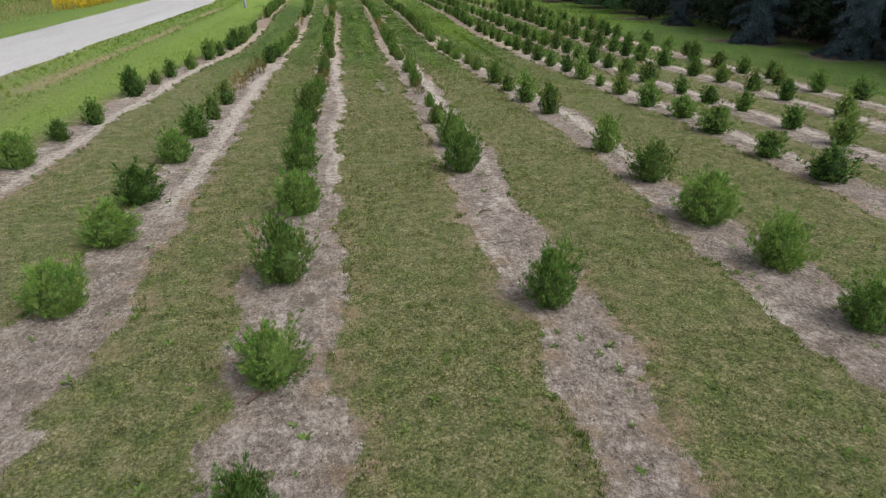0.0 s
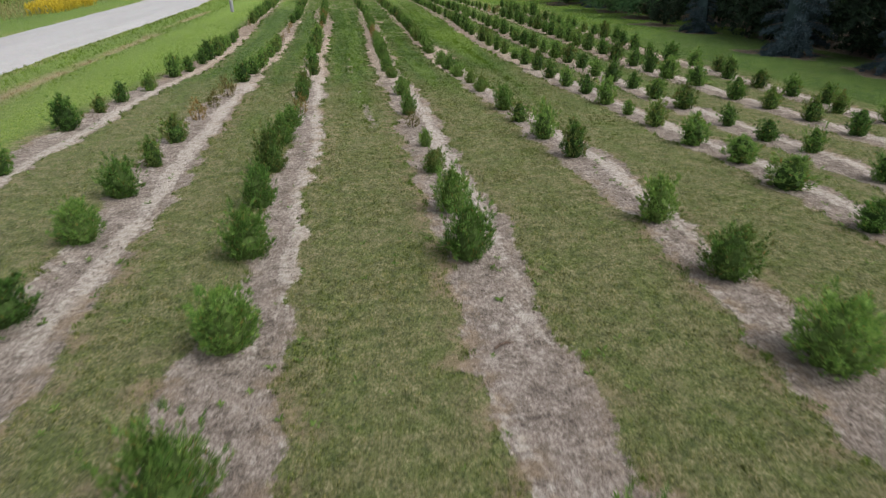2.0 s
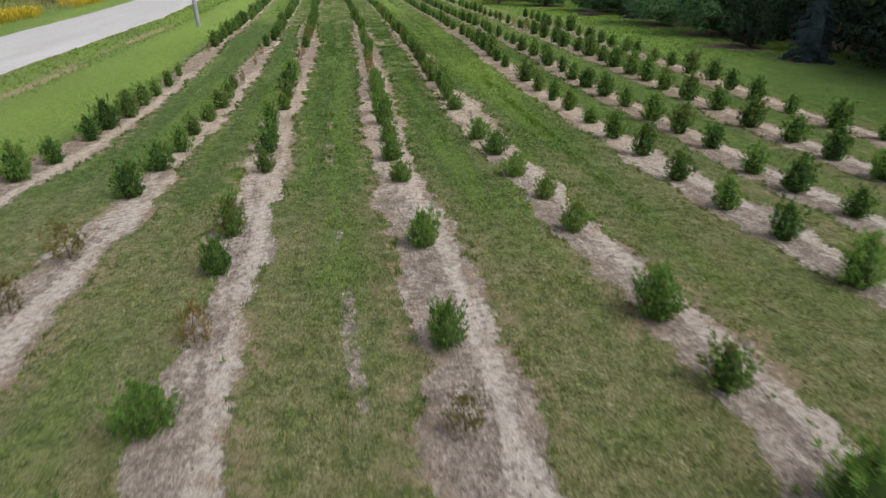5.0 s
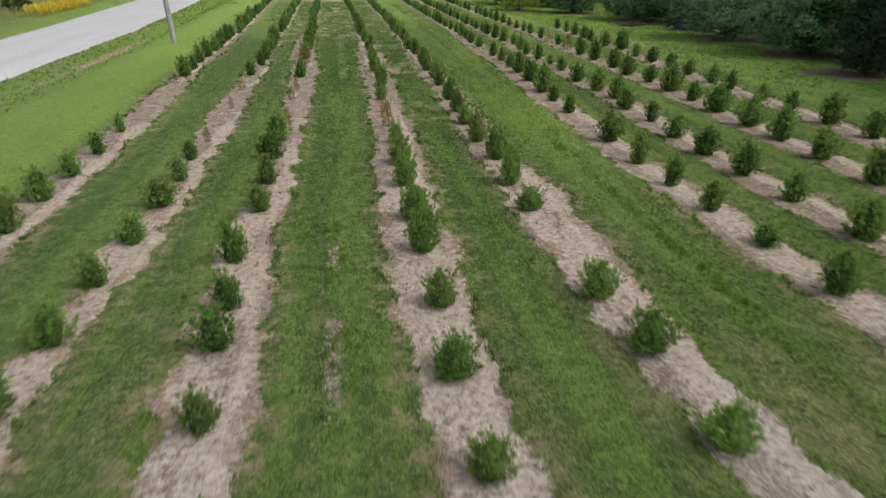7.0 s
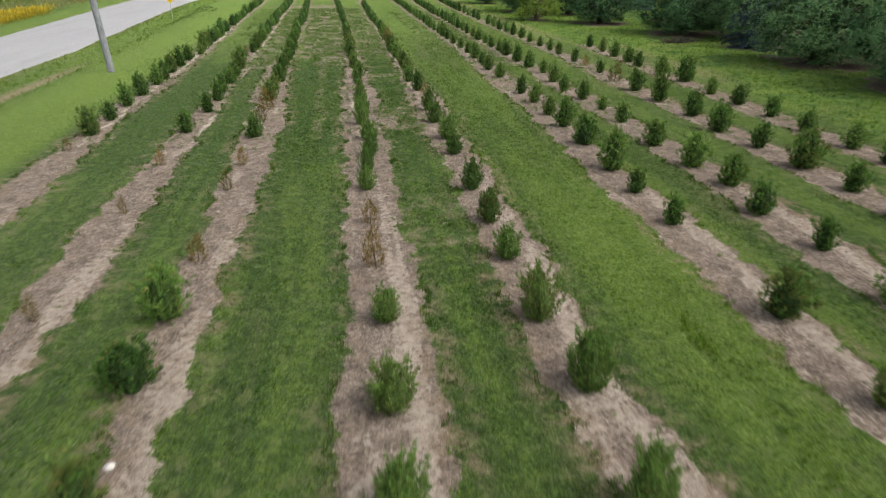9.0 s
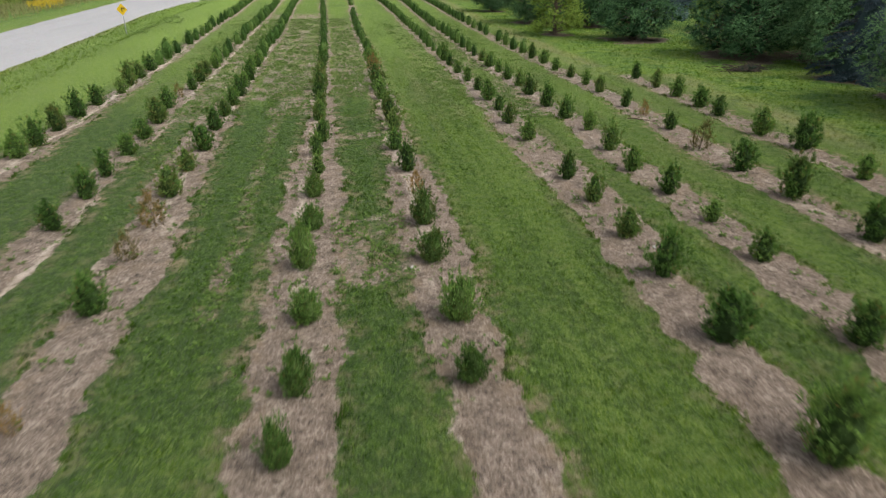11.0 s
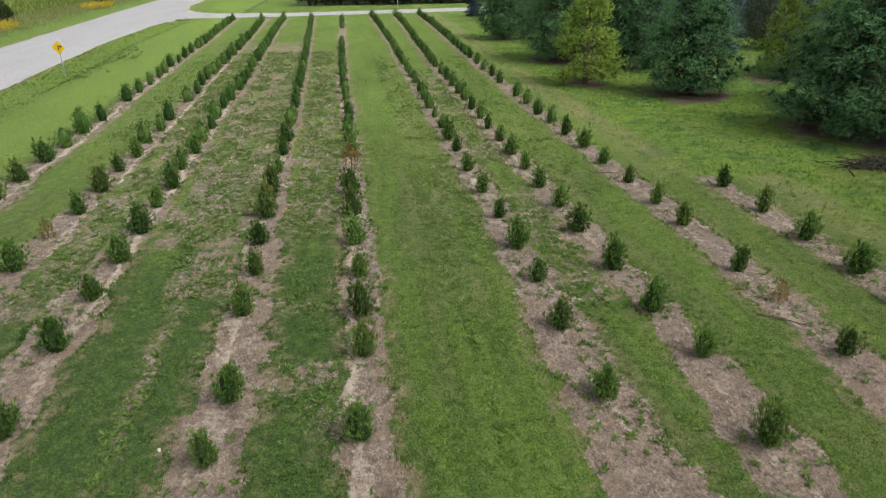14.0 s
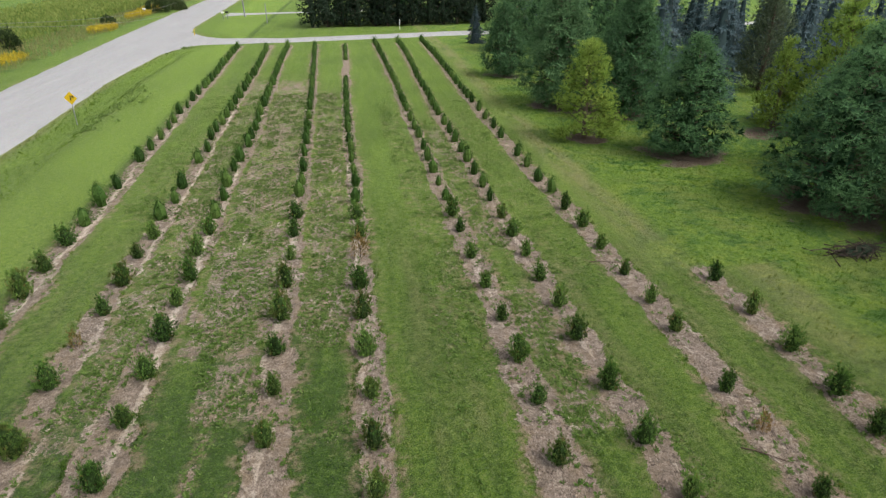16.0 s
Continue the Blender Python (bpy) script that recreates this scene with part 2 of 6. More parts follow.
def foliage_material(name, low, mid, high, share=0.3, grain=3.0, spread=1.0, rough=0.6, browned=0.0, fresh=0.0, speckle=0.55):
    m = Nodes(name, rough)
    info = m.add("ShaderNodeObjectInfo")
    leaf = m.math("ADD", m.math("MULTIPLY", m.geometry.outputs["Random Per Island"], speckle), m.math("MULTIPLY", m.noise(grain, 3), 1 - speckle))
    leaf = m.math("ADD", leaf, m.math("MULTIPLY", m.math("SUBTRACT", info.outputs["Random"], 0.5), 0.35 * spread))
    # colour runs from darker at a spray's base to lighter at its tip
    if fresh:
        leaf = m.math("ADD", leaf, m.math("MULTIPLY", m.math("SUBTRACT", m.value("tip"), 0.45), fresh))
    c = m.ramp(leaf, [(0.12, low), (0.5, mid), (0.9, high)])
    if fresh:
        odd = m.math("FRACT", m.math("MULTIPLY", info.outputs["Random"], 7.3))
        c = m.mix(m.math("MULTIPLY", m.span(odd, 0.55, 1.0), m.math("MULTIPLY", m.span(m.noise(5.0, 3), 0.40, 0.62), 0.75)), c, (0.125, 0.115, 0.036))
    if browned:
        c = m.mix(m.math("MULTIPLY", m.span(m.geometry.outputs["Random Per Island"], 1 - browned, 1 - 0.6 * browned), 0.85), c, (0.22, 0.125, 0.045))
    m.colour(c)
    m.leafy(c, share)
    return m.material


def bark_material(name="bark", dark=(0.05, 0.037, 0.028), light=(0.17, 0.13, 0.10)):
    m = Nodes(name, 0.9)
    n = m.noise(14, 5, 0.7, stretch=(1, 1, 0.25))
    m.colour(m.ramp(n, [(0.3, dark), (0.7, light)]))
    m.bump(n, 0.6, 0.02)
    return m.material


def gravel_material(name, base):
    m = Nodes(name, 0.95)
    stones = m.add("ShaderNodeTexVoronoi", Scale=38.0)
    m.link(m.geometry.outputs["Position"], stones.inputs["Vector"])
    tracks, dust = m.noise(0.55, 4, 0.6, stretch=(2.2, 0.12, 1)), m.noise(9, 5, 0.7)
    grey = m.ramp(m.math("ADD", m.math("MULTIPLY", tracks, 0.6), m.math("MULTIPLY", dust, 0.4)), [(0.3, tuple(0.66 * c for c in base)), (0.5, base), (0.72, tuple(1.35 * c for c in base))])
    c = m.mix(0.25, grey, stones.outputs["Color"])
    bw = m.add("ShaderNodeHueSaturation")
    bw.inputs["Saturation"].default_value = 0.3
    m.link(c, bw.inputs["Color"])
    m.colour(bw.outputs["Color"])
    m.bump(stones.outputs["Distance"], 0.4, 0.02)
    return m.material


def plain_material(name, colour, rough=0.5, metal=0.0, wear=0.25, scale=9.0):
    m = Nodes(name, rough)
    m.shader.inputs["Metallic"].default_value = metal
    m.colour(m.ramp(m.noise(scale, 5, 0.65), [(0.3, tuple(c * (1 - wear) for c in colour)), (0.6, colour), (0.8, tuple(min(1, c * (1 + 0.4 * wear)) for c in colour))]))
    return m.material


GROUND = ground_material()
GRASS = blade_material()
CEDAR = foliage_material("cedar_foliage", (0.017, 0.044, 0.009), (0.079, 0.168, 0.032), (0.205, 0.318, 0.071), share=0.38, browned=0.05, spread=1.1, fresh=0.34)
FAR_CEDAR = foliage_material("far_cedar_foliage", (0.017, 0.045, 0.010), (0.056, 0.120, 0.024), (0.155, 0.240, 0.058), share=0.4, spread=0.0)
CEDAR_BROWN = foliage_material("browned_cedar_foliage", (0.055, 0.066, 0.020), (0.150, 0.128, 0.040), (0.36, 0.195, 0.070), share=0.4)
# darker copy of the cedar colours, with crown shade painted in
CEDAR_SHADE = foliage_material("shaded_inner_cedar", (0.010, 0.022, 0.006), (0.026, 0.050, 0.012), (0.070, 0.108, 0.028), share=0.0, grain=22.0, rough=0.9)
PINE = foliage_material("pine_needles", (0.034, 0.086, 0.034), (0.128, 0.252, 0.100), (0.275, 0.430, 0.180), grain=1.3, share=0.42, speckle=0.3)
# the shaded needles are darkened copies: crown shade put into the colour
PINE_SHADE = foliage_material("shaded_pine_needles", (0.016, 0.046, 0.019), (0.048, 0.108, 0.044), (0.105, 0.190, 0.082), grain=14.0, share=0.0, rough=0.9)
BLUE_SHADE = foliage_material("shaded_blue_needles", (0.008, 0.016, 0.016), (0.020, 0.036, 0.036), (0.045, 0.072, 0.074), grain=14.0, share=0.0, rough=0.9)
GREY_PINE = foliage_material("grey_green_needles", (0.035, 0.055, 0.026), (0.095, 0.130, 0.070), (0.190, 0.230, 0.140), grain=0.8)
SPRUCE_SHADE = foliage_material("shaded_spruce_needles", (0.005, 0.010, 0.006), (0.013, 0.024, 0.014), (0.030, 0.048, 0.028), grain=14.0, share=0.0, rough=0.9)
YELLOW_SHADE = foliage_material("shaded_yellowing_needles", (0.04, 0.07, 0.012), (0.09, 0.14, 0.022), (0.19, 0.24, 0.045), grain=14.0, share=0.0, rough=0.9)
YELLOW_PINE = foliage_material("yellowing_needles", (0.072, 0.136, 0.022), (0.190, 0.300, 0.052), (0.370, 0.475, 0.110), grain=1.2, share=0.5, speckle=0.35)
DEEP_PINE = foliage_material("deep_green_needles", (0.017, 0.052, 0.022), (0.064, 0.140, 0.056), (0.155, 0.262, 0.110), grain=1.3, share=0.35, speckle=0.3)
SPRUCE = foliage_material("dark_spruce_needles", (0.007, 0.016, 0.009), (0.021, 0.040, 0.022), (0.055, 0.088, 0.048), grain=0.8)
NEAR_SPRUCE = foliage_material("silver_blue_needles", (0.013, 0.026, 0.029), (0.038, 0.064, 0.074), (0.105, 0.145, 0.168), grain=0.8)
BLUE_SPRUCE = foliage_material("blue_spruce_needles", (0.026, 0.050, 0.055), (0.085, 0.135, 0.150), (0.215, 0.285, 0.318), grain=0.8)
BROADLEAF = foliage_material("shrub_leaves", (0.018, 0.036, 0.012), (0.050, 0.080, 0.026), (0.110, 0.140, 0.050), grain=1.0)
WEED = foliage_material("weed_leaves", (0.048, 0.098, 0.018), (0.115, 0.192, 0.040), (0.230, 0.310, 0.100), share=0.5, grain=0.8)
CORN = foliage_material("corn_leaves", (0.075, 0.125, 0.020), (0.150, 0.215, 0.045), (0.260, 0.300, 0.085), grain=0.3, share=0.45)
DRY_GRASS = foliage_material("tall_dry_grass", (0.085, 0.110, 0.035), (0.190, 0.195, 0.075), (0.330, 0.300, 0.140), grain=0.35, share=0.4)
GOLD = foliage_material("goldenrod_bloom", (0.13, 0.135, 0.018), (0.38, 0.30, 0.028), (0.60, 0.46, 0.040), grain=0.4, share=0.4)
DEAD = foliage_material("dead_stalks", (0.050, 0.036, 0.026), (0.210, 0.160, 0.120), (0.48, 0.40, 0.31), share=0.05, grain=5.0)
CLOD = foliage_material("soil_clods", (0.10, 0.08, 0.066), (0.220, 0.182, 0.158), (0.36, 0.31, 0.275), share=0.0, grain=6.0, rough=0.95)
BARK = bark_material()
BRUSH_BARK = bark_material("dark_brush_bark", (0.018, 0.015, 0.012), (0.075, 0.060, 0.045))
POLE_WOOD = bark_material("weathered_pole_wood", (0.12, 0.125, 0.135), (0.30, 0.305, 0.32))
ROAD = gravel_material("road_gravel", (0.152, 0.147, 0.148))
DRIVE = gravel_material("drive_gravel", (0.165, 0.162, 0.163))
YELLOW = plain_material("yellow_sign_paint", (0.72, 0.47, 0.02), 0.4, wear=0.1)
BLACK = plain_material("black_paint", (0.02, 0.02, 0.022), 0.5)
STEEL = plain_material("galvanised_steel", (0.42, 0.43, 0.44), 0.45, 0.8)
CABLE = plain_material("grey_cable", (0.22, 0.22, 0.23), 0.5)
DEAD_BARK = bark_material("dry_dead_bark", (0.050, 0.034, 0.027), (0.16, 0.112, 0.085))
STONE = plain_material("pale_stone", (0.55, 0.52, 0.48), 0.85, wear=0.35, scale=30.0)
WHITE = plain_material("white_painted_metal", (0.75, 0.75, 0.73), 0.45, wear=0.12)

# ---- plan: planted rows, as (along, across, width) of each shrub ----
ROW_A_1 = [(12.6, -6.56, 0.73), (14.6, -6.60, 0.49), (16.2, -6.40, 0.54), (19.8, -6.48, 0.75), (21.7, -6.36, 0.40), (23.1, -6.22, 0.46), (25.0, -5.93, 0.49), (27.6, -5.73, 0.65), (28.8, -5.44, 0.53), (30.7, -5.32, 0.48), (31.9, -5.28, 0.72), (33.3, -5.17, 0.66), (34.9, -5.20, 0.59), (36.5, -5.23, 0.53), (38.2, -5.22, 0.44), (40.4, -5.34, 0.34), (48.1, -5.64, 0.21), (49.7, -5.60, 0.71), (51.6, -5.64, 0.50), (53.8, -5.79, 0.59), (55.6, -5.77, 0.64), (57.8, -5.81, 0.69), (59.0, -5.82, 0.63), (60.8, -5.94, 0.62), (62.7, -5.97, 0.67), (64.7, -6.04, 0.70), (66.8, -5.80, 0.50), (68.6, -5.99, 0.82), (70.5, -6.11, 0.67), (72.6, -6.16, 0.77), (74.5, -6.21, 0.74), (76.7, -6.35, 0.90)]
ROW_A_2 = [(78.9, -6.35, 0.70), (83.2, -6.55, 0.85), (85.4, -6.57, 0.65), (87.7, -6.60, 0.55), (90.1, -6.74, 0.44), (91.8, -6.85, 0.60), (94.4, -7.10, 0.80), (96.2, -6.95, 0.41), (98.7, -7.09, 0.70), (101.1, -7.15, 0.64), (103.9, -7.23, 0.77), (105.5, -7.24, 0.62), (107.0, -7.26, 0.71), (109.0, -7.35, 0.62), (110.9, -7.45, 0.75), (113.3, -7.60, 0.62), (115.6, -7.74, 0.81), (117.7, -7.80, 0.62), (119.8, -7.86, 0.74), (122.2, -8.00, 0.62), (124.6, -8.14, 0.79), (126.8, -8.21, 0.62), (129.0, -8.29, 0.83)]
ROW_B_1 = [(6.6, -3.50, 0.68), (8.5, -3.54, 0.81), (10.2, -3.59, 0.75), (12.5, -3.56, 0.69), (14.5, -3.59, 0.68), (16.3, -3.48, 0.50), (18.2, -3.45, 0.58), (20.4, -3.41, 0.47), (21.9, -3.30, 0.36), (23.5, -3.15, 0.56), (26.2, -3.06, 0.60), (27.9, -2.92, 0.68), (29.3, -2.79, 0.51), (30.9, -2.81, 0.47), (32.4, -2.73, 0.52), (34.2, -2.69, 0.72), (35.7, -2.68, 0.45), (37.3, -2.77, 0.40), (38.9, -2.66, 0.21), (43.0, -2.66, 0.18), (46.3, -2.77, 0.27), (49.6, -2.82, 0.53), (52.3, -2.72, 0.52), (54.1, -2.71, 0.57), (55.7, -2.77, 0.50), (57.6, -2.81, 0.59), (59.3, -2.84, 0.59), (61.3, -2.93, 0.74), (63.6, -3.19, 0.63), (65.4, -3.18, 0.38), (67.1, -3.02, 0.48), (69.0, -3.09, 0.76)]
ROW_B_2 = [(71.0, -3.17, 0.49), (72.7, -3.06, 0.57), (74.7, -3.31, 0.81), (76.5, -3.16, 0.56), (78.5, -3.30, 0.70), (82.5, -3.39, 0.79), (84.5, -3.29, 0.58), (87.1, -3.58, 0.61), (88.9, -3.61, 0.64), (90.8, -3.55, 0.67), (92.8, -3.59, 0.62), (94.9, -3.63, 0.82), (97.0, -3.64, 0.62), (99.2, -3.66, 0.80), (102.1, -3.72, 0.75), (103.8, -3.78, 0.62), (105.6, -3.83, 0.80), (107.5, -3.85, 0.62), (109.3, -3.86, 0.74), (111.6, -3.96, 0.62), (113.9, -4.05, 0.80), (115.8, -4.12, 0.62), (117.7, -4.19, 0.62), (119.6, -4.26, 0.74), (121.7, -4.34, 0.62), (123.8, -4.43, 0.62), (125.9, -4.51, 0.80)]
ROW_C_1 = [(3.2, -0.95, 0.44), (4.9, -0.87, 0.65), (7.0, -0.99, 0.76), (9.3, -0.90, 0.74), (11.6, -1.00, 0.69), (13.6, -1.02, 0.56), (15.6, -1.05, 0.68), (17.7, -0.94, 0.63), (19.3, -0.88, 0.56), (20.8, -0.73, 0.42), (22.6, -0.76, 0.43), (24.0, -0.79, 0.52), (27.4, -0.57, 0.42), (28.9, -0.67, 0.56), (29.9, -0.69, 0.48), (31.4, -0.82, 0.52), (33.6, -0.70, 0.55), (37.1, -0.79, 0.74), (38.7, -0.74, 0.71), (40.5, -0.68, 0.36), (44.1, -0.75, 0.29), (46.0, -0.68, 0.27), (48.7, -0.73, 0.57), (50.5, -0.76, 0.41), (52.1, -0.66, 0.58), (53.9, -0.78, 0.72), (55.8, -0.79, 0.54), (57.7, -0.77, 0.70), (60.0, -0.86, 0.64), (61.9, -0.85, 0.52), (63.7, -0.83, 0.62), (65.4, -0.84, 0.71)]
ROW_C_2 = [(67.3, -0.93, 0.50), (69.0, -0.87, 0.65), (70.9, -1.08, 0.58), (72.8, -1.00, 0.63), (74.5, -1.05, 0.71), (76.5, -1.05, 0.56), (78.4, -1.24, 0.76), (80.7, -1.25, 0.58), (82.4, -1.19, 0.79), (85.1, -1.13, 0.72), (86.9, -1.18, 0.62), (88.9, -1.19, 0.72), (91.0, -1.28, 0.62), (93.1, -1.36, 0.79), (95.8, -1.43, 0.75), (97.8, -1.48, 0.62), (99.9, -1.53, 0.72), (102.0, -1.59, 0.62), (104.2, -1.65, 0.78), (106.1, -1.72, 0.62), (108.0, -1.78, 0.62), (109.9, -1.85, 0.75), (111.6, -1.89, 0.62), (113.3, -1.94, 0.62), (115.1, -1.99, 0.62), (116.8, -2.03, 0.72), (118.7, -2.07, 0.62), (120.7, -2.12, 0.62), (122.6, -2.16, 0.77), (124.6, -2.18, 0.62), (126.5, -2.20, 0.62), (128.4, -2.23, 0.83)]
ROW_D_1 = [(5.9, 2.28, 0.64), (11.1, 2.17, 0.73), (12.95, 2.28, 0.66), (15.1, 2.27, 0.51), (17.0, 2.32, 0.32), (18.8, 2.25, 0.40), (20.3, 2.28, 0.45), (23.1, 2.38, 0.57), (26.3, 2.33, 0.49), (27.9, 2.27, 0.59), (29.5, 2.33, 0.53), (31.3, 2.27, 0.60), (32.7, 2.29, 0.61), (34.6, 2.33, 0.60), (36.2, 2.36, 0.61), (38.1, 2.42, 0.46), (39.8, 2.37, 0.41), (41.7, 2.37, 0.34), (43.7, 2.40, 0.44), (45.0, 2.45, 0.40), (46.2, 2.56, 0.47), (47.9, 2.65, 0.55), (49.7, 2.51, 0.53), (51.4, 2.58, 0.54), (53.3, 2.53, 0.52), (55.0, 2.62, 0.37), (56.6, 2.53, 0.44), (58.0, 2.63, 0.57), (60.7, 2.47, 0.53), (62.5, 2.49, 0.48), (64.2, 2.40, 0.59), (66.0, 2.38, 0.75)]
ROW_D_2 = [(68.0, 2.37, 0.64), (70.0, 2.37, 0.41), (72.0, 2.33, 0.53), (73.9, 2.32, 0.67), (76.5, 2.28, 0.73), (78.0, 2.32, 0.49), (80.1, 2.26, 0.64), (82.8, 2.17, 0.62), (85.2, 2.14, 0.67), (86.9, 2.11, 0.62), (88.6, 2.07, 0.72), (91.4, 2.02, 0.69), (94.3, 1.96, 0.74), (96.2, 1.92, 0.62), (98.2, 1.87, 0.71), (100.2, 1.82, 0.62), (102.1, 1.77, 0.62), (104.1, 1.72, 0.79), (106.0, 1.67, 0.62), (107.8, 1.62, 0.62), (109.7, 1.57, 0.62), (111.5, 1.52, 0.78), (113.7, 1.46, 0.62), (115.9, 1.40, 0.62), (118.1, 1.35, 0.62), (120.2, 1.29, 0.76), (122.1, 1.24, 0.62), (124.0, 1.18, 0.62), (125.9, 1.13, 0.62), (127.8, 1.07, 0.83)]
ROW_E_1 = [(4.9, 5.69, 0.64), (6.4, 5.66, 0.76), (8.0, 5.52, 0.95), (10.0, 5.61, 0.80), (12.0, 5.58, 0.62), (15.7, 5.48, 0.62), (17.3, 5.30, 0.65), (19.0, 5.19, 0.53), (20.5, 5.15, 0.65), (23.3, 5.02, 0.48), (24.9, 5.02, 0.44), (26.3, 4.78, 0.57), (28.0, 4.79, 0.63), (29.4, 4.67, 0.59), (32.8, 4.62, 0.57), (34.3, 4.64, 0.50), (36.2, 4.79, 0.58), (37.8, 4.65, 0.56), (39.8, 4.70, 0.53), (41.4, 4.73, 0.51), (43.3, 4.76, 0.51), (46.1, 4.84, 0.49), (47.6, 4.94, 0.67), (49.6, 4.84, 0.60), (51.3, 4.89, 0.59), (53.1, 4.92, 0.39), (54.8, 4.92, 0.57), (56.8, 4.77, 0.61), (58.9, 4.90, 0.57), (60.3, 4.90, 0.58), (62.0, 4.91, 0.48), (63.8, 4.85, 0.65)]
ROW_E_2 = [(65.7, 4.82, 0.68), (67.5, 4.83, 0.67), (69.8, 4.86, 0.70), (71.5, 4.89, 0.66), (73.4, 4.83, 0.71), (75.3, 4.82, 0.66), (77.4, 4.87, 0.65), (79.4, 4.80, 0.52), (81.3, 4.75, 0.55), (83.2, 4.75, 0.64), (85.2, 4.65, 0.60), (87.5, 4.64, 0.71), (89.0, 4.62, 0.62), (90.4, 4.60, 0.69), (92.1, 4.60, 0.62), (93.8, 4.60, 0.74), (95.8, 4.59, 0.62), (97.7, 4.59, 0.71), (99.7, 4.59, 0.62), (101.6, 4.59, 0.62), (103.6, 4.59, 0.69), (117.5, 4.70, 0.73), (119.4, 4.69, 0.62), (121.3, 4.69, 0.62), (123.2, 4.69, 0.62), (125.1, 4.69, 0.81)]
ROW_F_1 = [(9.5, 8.99, 0.86), (11.1, 8.83, 0.66), (13.1, 8.81, 0.88), (14.8, 8.93, 0.76), (16.2, 8.66, 0.73), (18.0, 8.59, 0.62), (19.4, 8.49, 0.36), (20.8, 8.41, 0.66), (22.4, 8.39, 0.52), (23.8, 8.23, 0.55), (25.5, 8.18, 0.56), (27.3, 8.26, 0.59), (28.9, 8.23, 0.57), (30.6, 8.24, 0.61), (32.2, 8.15, 0.49), (33.7, 8.13, 0.45), (35.3, 8.16, 0.49), (37.3, 8.21, 0.71), (40.7, 8.32, 0.46), (42.5, 8.37, 0.45), (44.1, 8.50, 0.80), (46.4, 8.66, 0.76), (48.4, 8.74, 0.62), (50.0, 8.81, 0.56), (51.9, 8.87, 0.51), (53.5, 8.81, 0.47), (57.1, 8.86, 0.54), (59.2, 8.81, 0.56), (61.1, 8.92, 0.47), (62.9, 8.98, 0.64), (64.9, 8.97, 0.44), (66.9, 8.93, 0.48)]
ROW_F_2 = [(69.1, 8.88, 0.53), (71.4, 8.85, 0.45), (73.1, 8.87, 0.67), (75.0, 8.87, 0.51), (76.9, 8.81, 0.38), (78.8, 8.81, 0.69), (80.9, 8.80, 0.67), (83.0, 8.85, 0.58), (85.5, 8.88, 0.62), (87.5, 8.83, 0.65), (89.7, 8.81, 0.61), (92.5, 8.82, 0.65), (94.2, 8.82, 0.62), (95.9, 8.81, 0.69), (98.1, 8.83, 0.62), (100.3, 8.84, 0.66), (102.7, 8.84, 0.62), (105.0, 8.84, 0.71), (106.7, 8.81, 0.62), (108.5, 8.78, 0.62), (110.2, 8.75, 0.66), (112.3, 8.74, 0.62), (114.3, 8.72, 0.62), (116.4, 8.71, 0.73), (118.1, 8.69, 0.62), (119.9, 8.67, 0.62), (121.6, 8.65, 0.62), (123.4, 8.63, 0.80), (125.2, 8.59, 0.62), (127.1, 8.55, 0.62), (128.9, 8.51, 0.62), (130.8, 8.47, 0.87)]
ROW_G_1 = [(11.7, 11.20, 0.71), (13.2, 11.02, 0.60), (15.2, 11.02, 0.48), (16.3, 10.63, 0.57), (17.8, 10.58, 0.46), (19.9, 10.49, 0.72), (21.4, 10.36, 0.68), (23.1, 10.38, 0.54), (24.5, 10.20, 0.64), (25.7, 10.06, 0.57), (27.6, 10.27, 0.56), (29.1, 10.21, 0.68), (30.6, 10.15, 0.76), (32.4, 10.14, 0.56), (34.1, 10.18, 0.65), (35.7, 10.16, 0.68), (37.3, 10.17, 0.62), (39.2, 10.43, 0.49), (40.9, 10.38, 0.61), (42.6, 10.75, 0.64), (44.0, 10.62, 0.76), (46.0, 10.58, 0.67), (48.6, 10.82, 0.54), (50.4, 10.90, 0.44), (52.1, 10.83, 0.53), (53.8, 10.71, 0.54), (55.7, 10.88, 0.57), (57.9, 11.12, 0.51), (59.5, 10.92, 0.63), (61.4, 10.84, 0.63), (63.6, 10.84, 0.65), (65.4, 10.92, 0.56)]
ROW_G_2 = [(67.1, 10.85, 0.53), (68.9, 10.85, 0.49), (70.7, 10.81, 0.66), (72.5, 10.82, 0.52), (74.5, 10.80, 0.46), (76.3, 10.85, 0.59), (78.2, 10.83, 0.63), (80.3, 10.88, 0.67), (82.1, 10.89, 0.64), (84.2, 10.90, 0.67), (86.2, 10.88, 0.63), (88.3, 10.89, 0.67), (91.0, 10.88, 0.63), (92.5, 10.89, 0.62), (94.0, 10.90, 0.67), (95.8, 10.95, 0.62), (97.7, 11.01, 0.63), (99.4, 11.02, 0.62), (101.2, 11.03, 0.67), (103.5, 11.05, 0.62), (105.7, 11.08, 0.73), (107.9, 11.15, 0.62), (110.0, 11.22, 0.62), (112.2, 11.30, 0.69), (113.9, 11.34, 0.62), (115.7, 11.39, 0.62), (117.5, 11.44, 0.62), (119.2, 11.48, 0.76), (121.1, 11.49, 0.62), (123.0, 11.49, 0.62), (124.8, 11.50, 0.82), (126.8, 11.48, 0.62)]
ROW_G_3 = [(128.8, 11.47, 0.62), (130.8, 11.46, 0.88)]
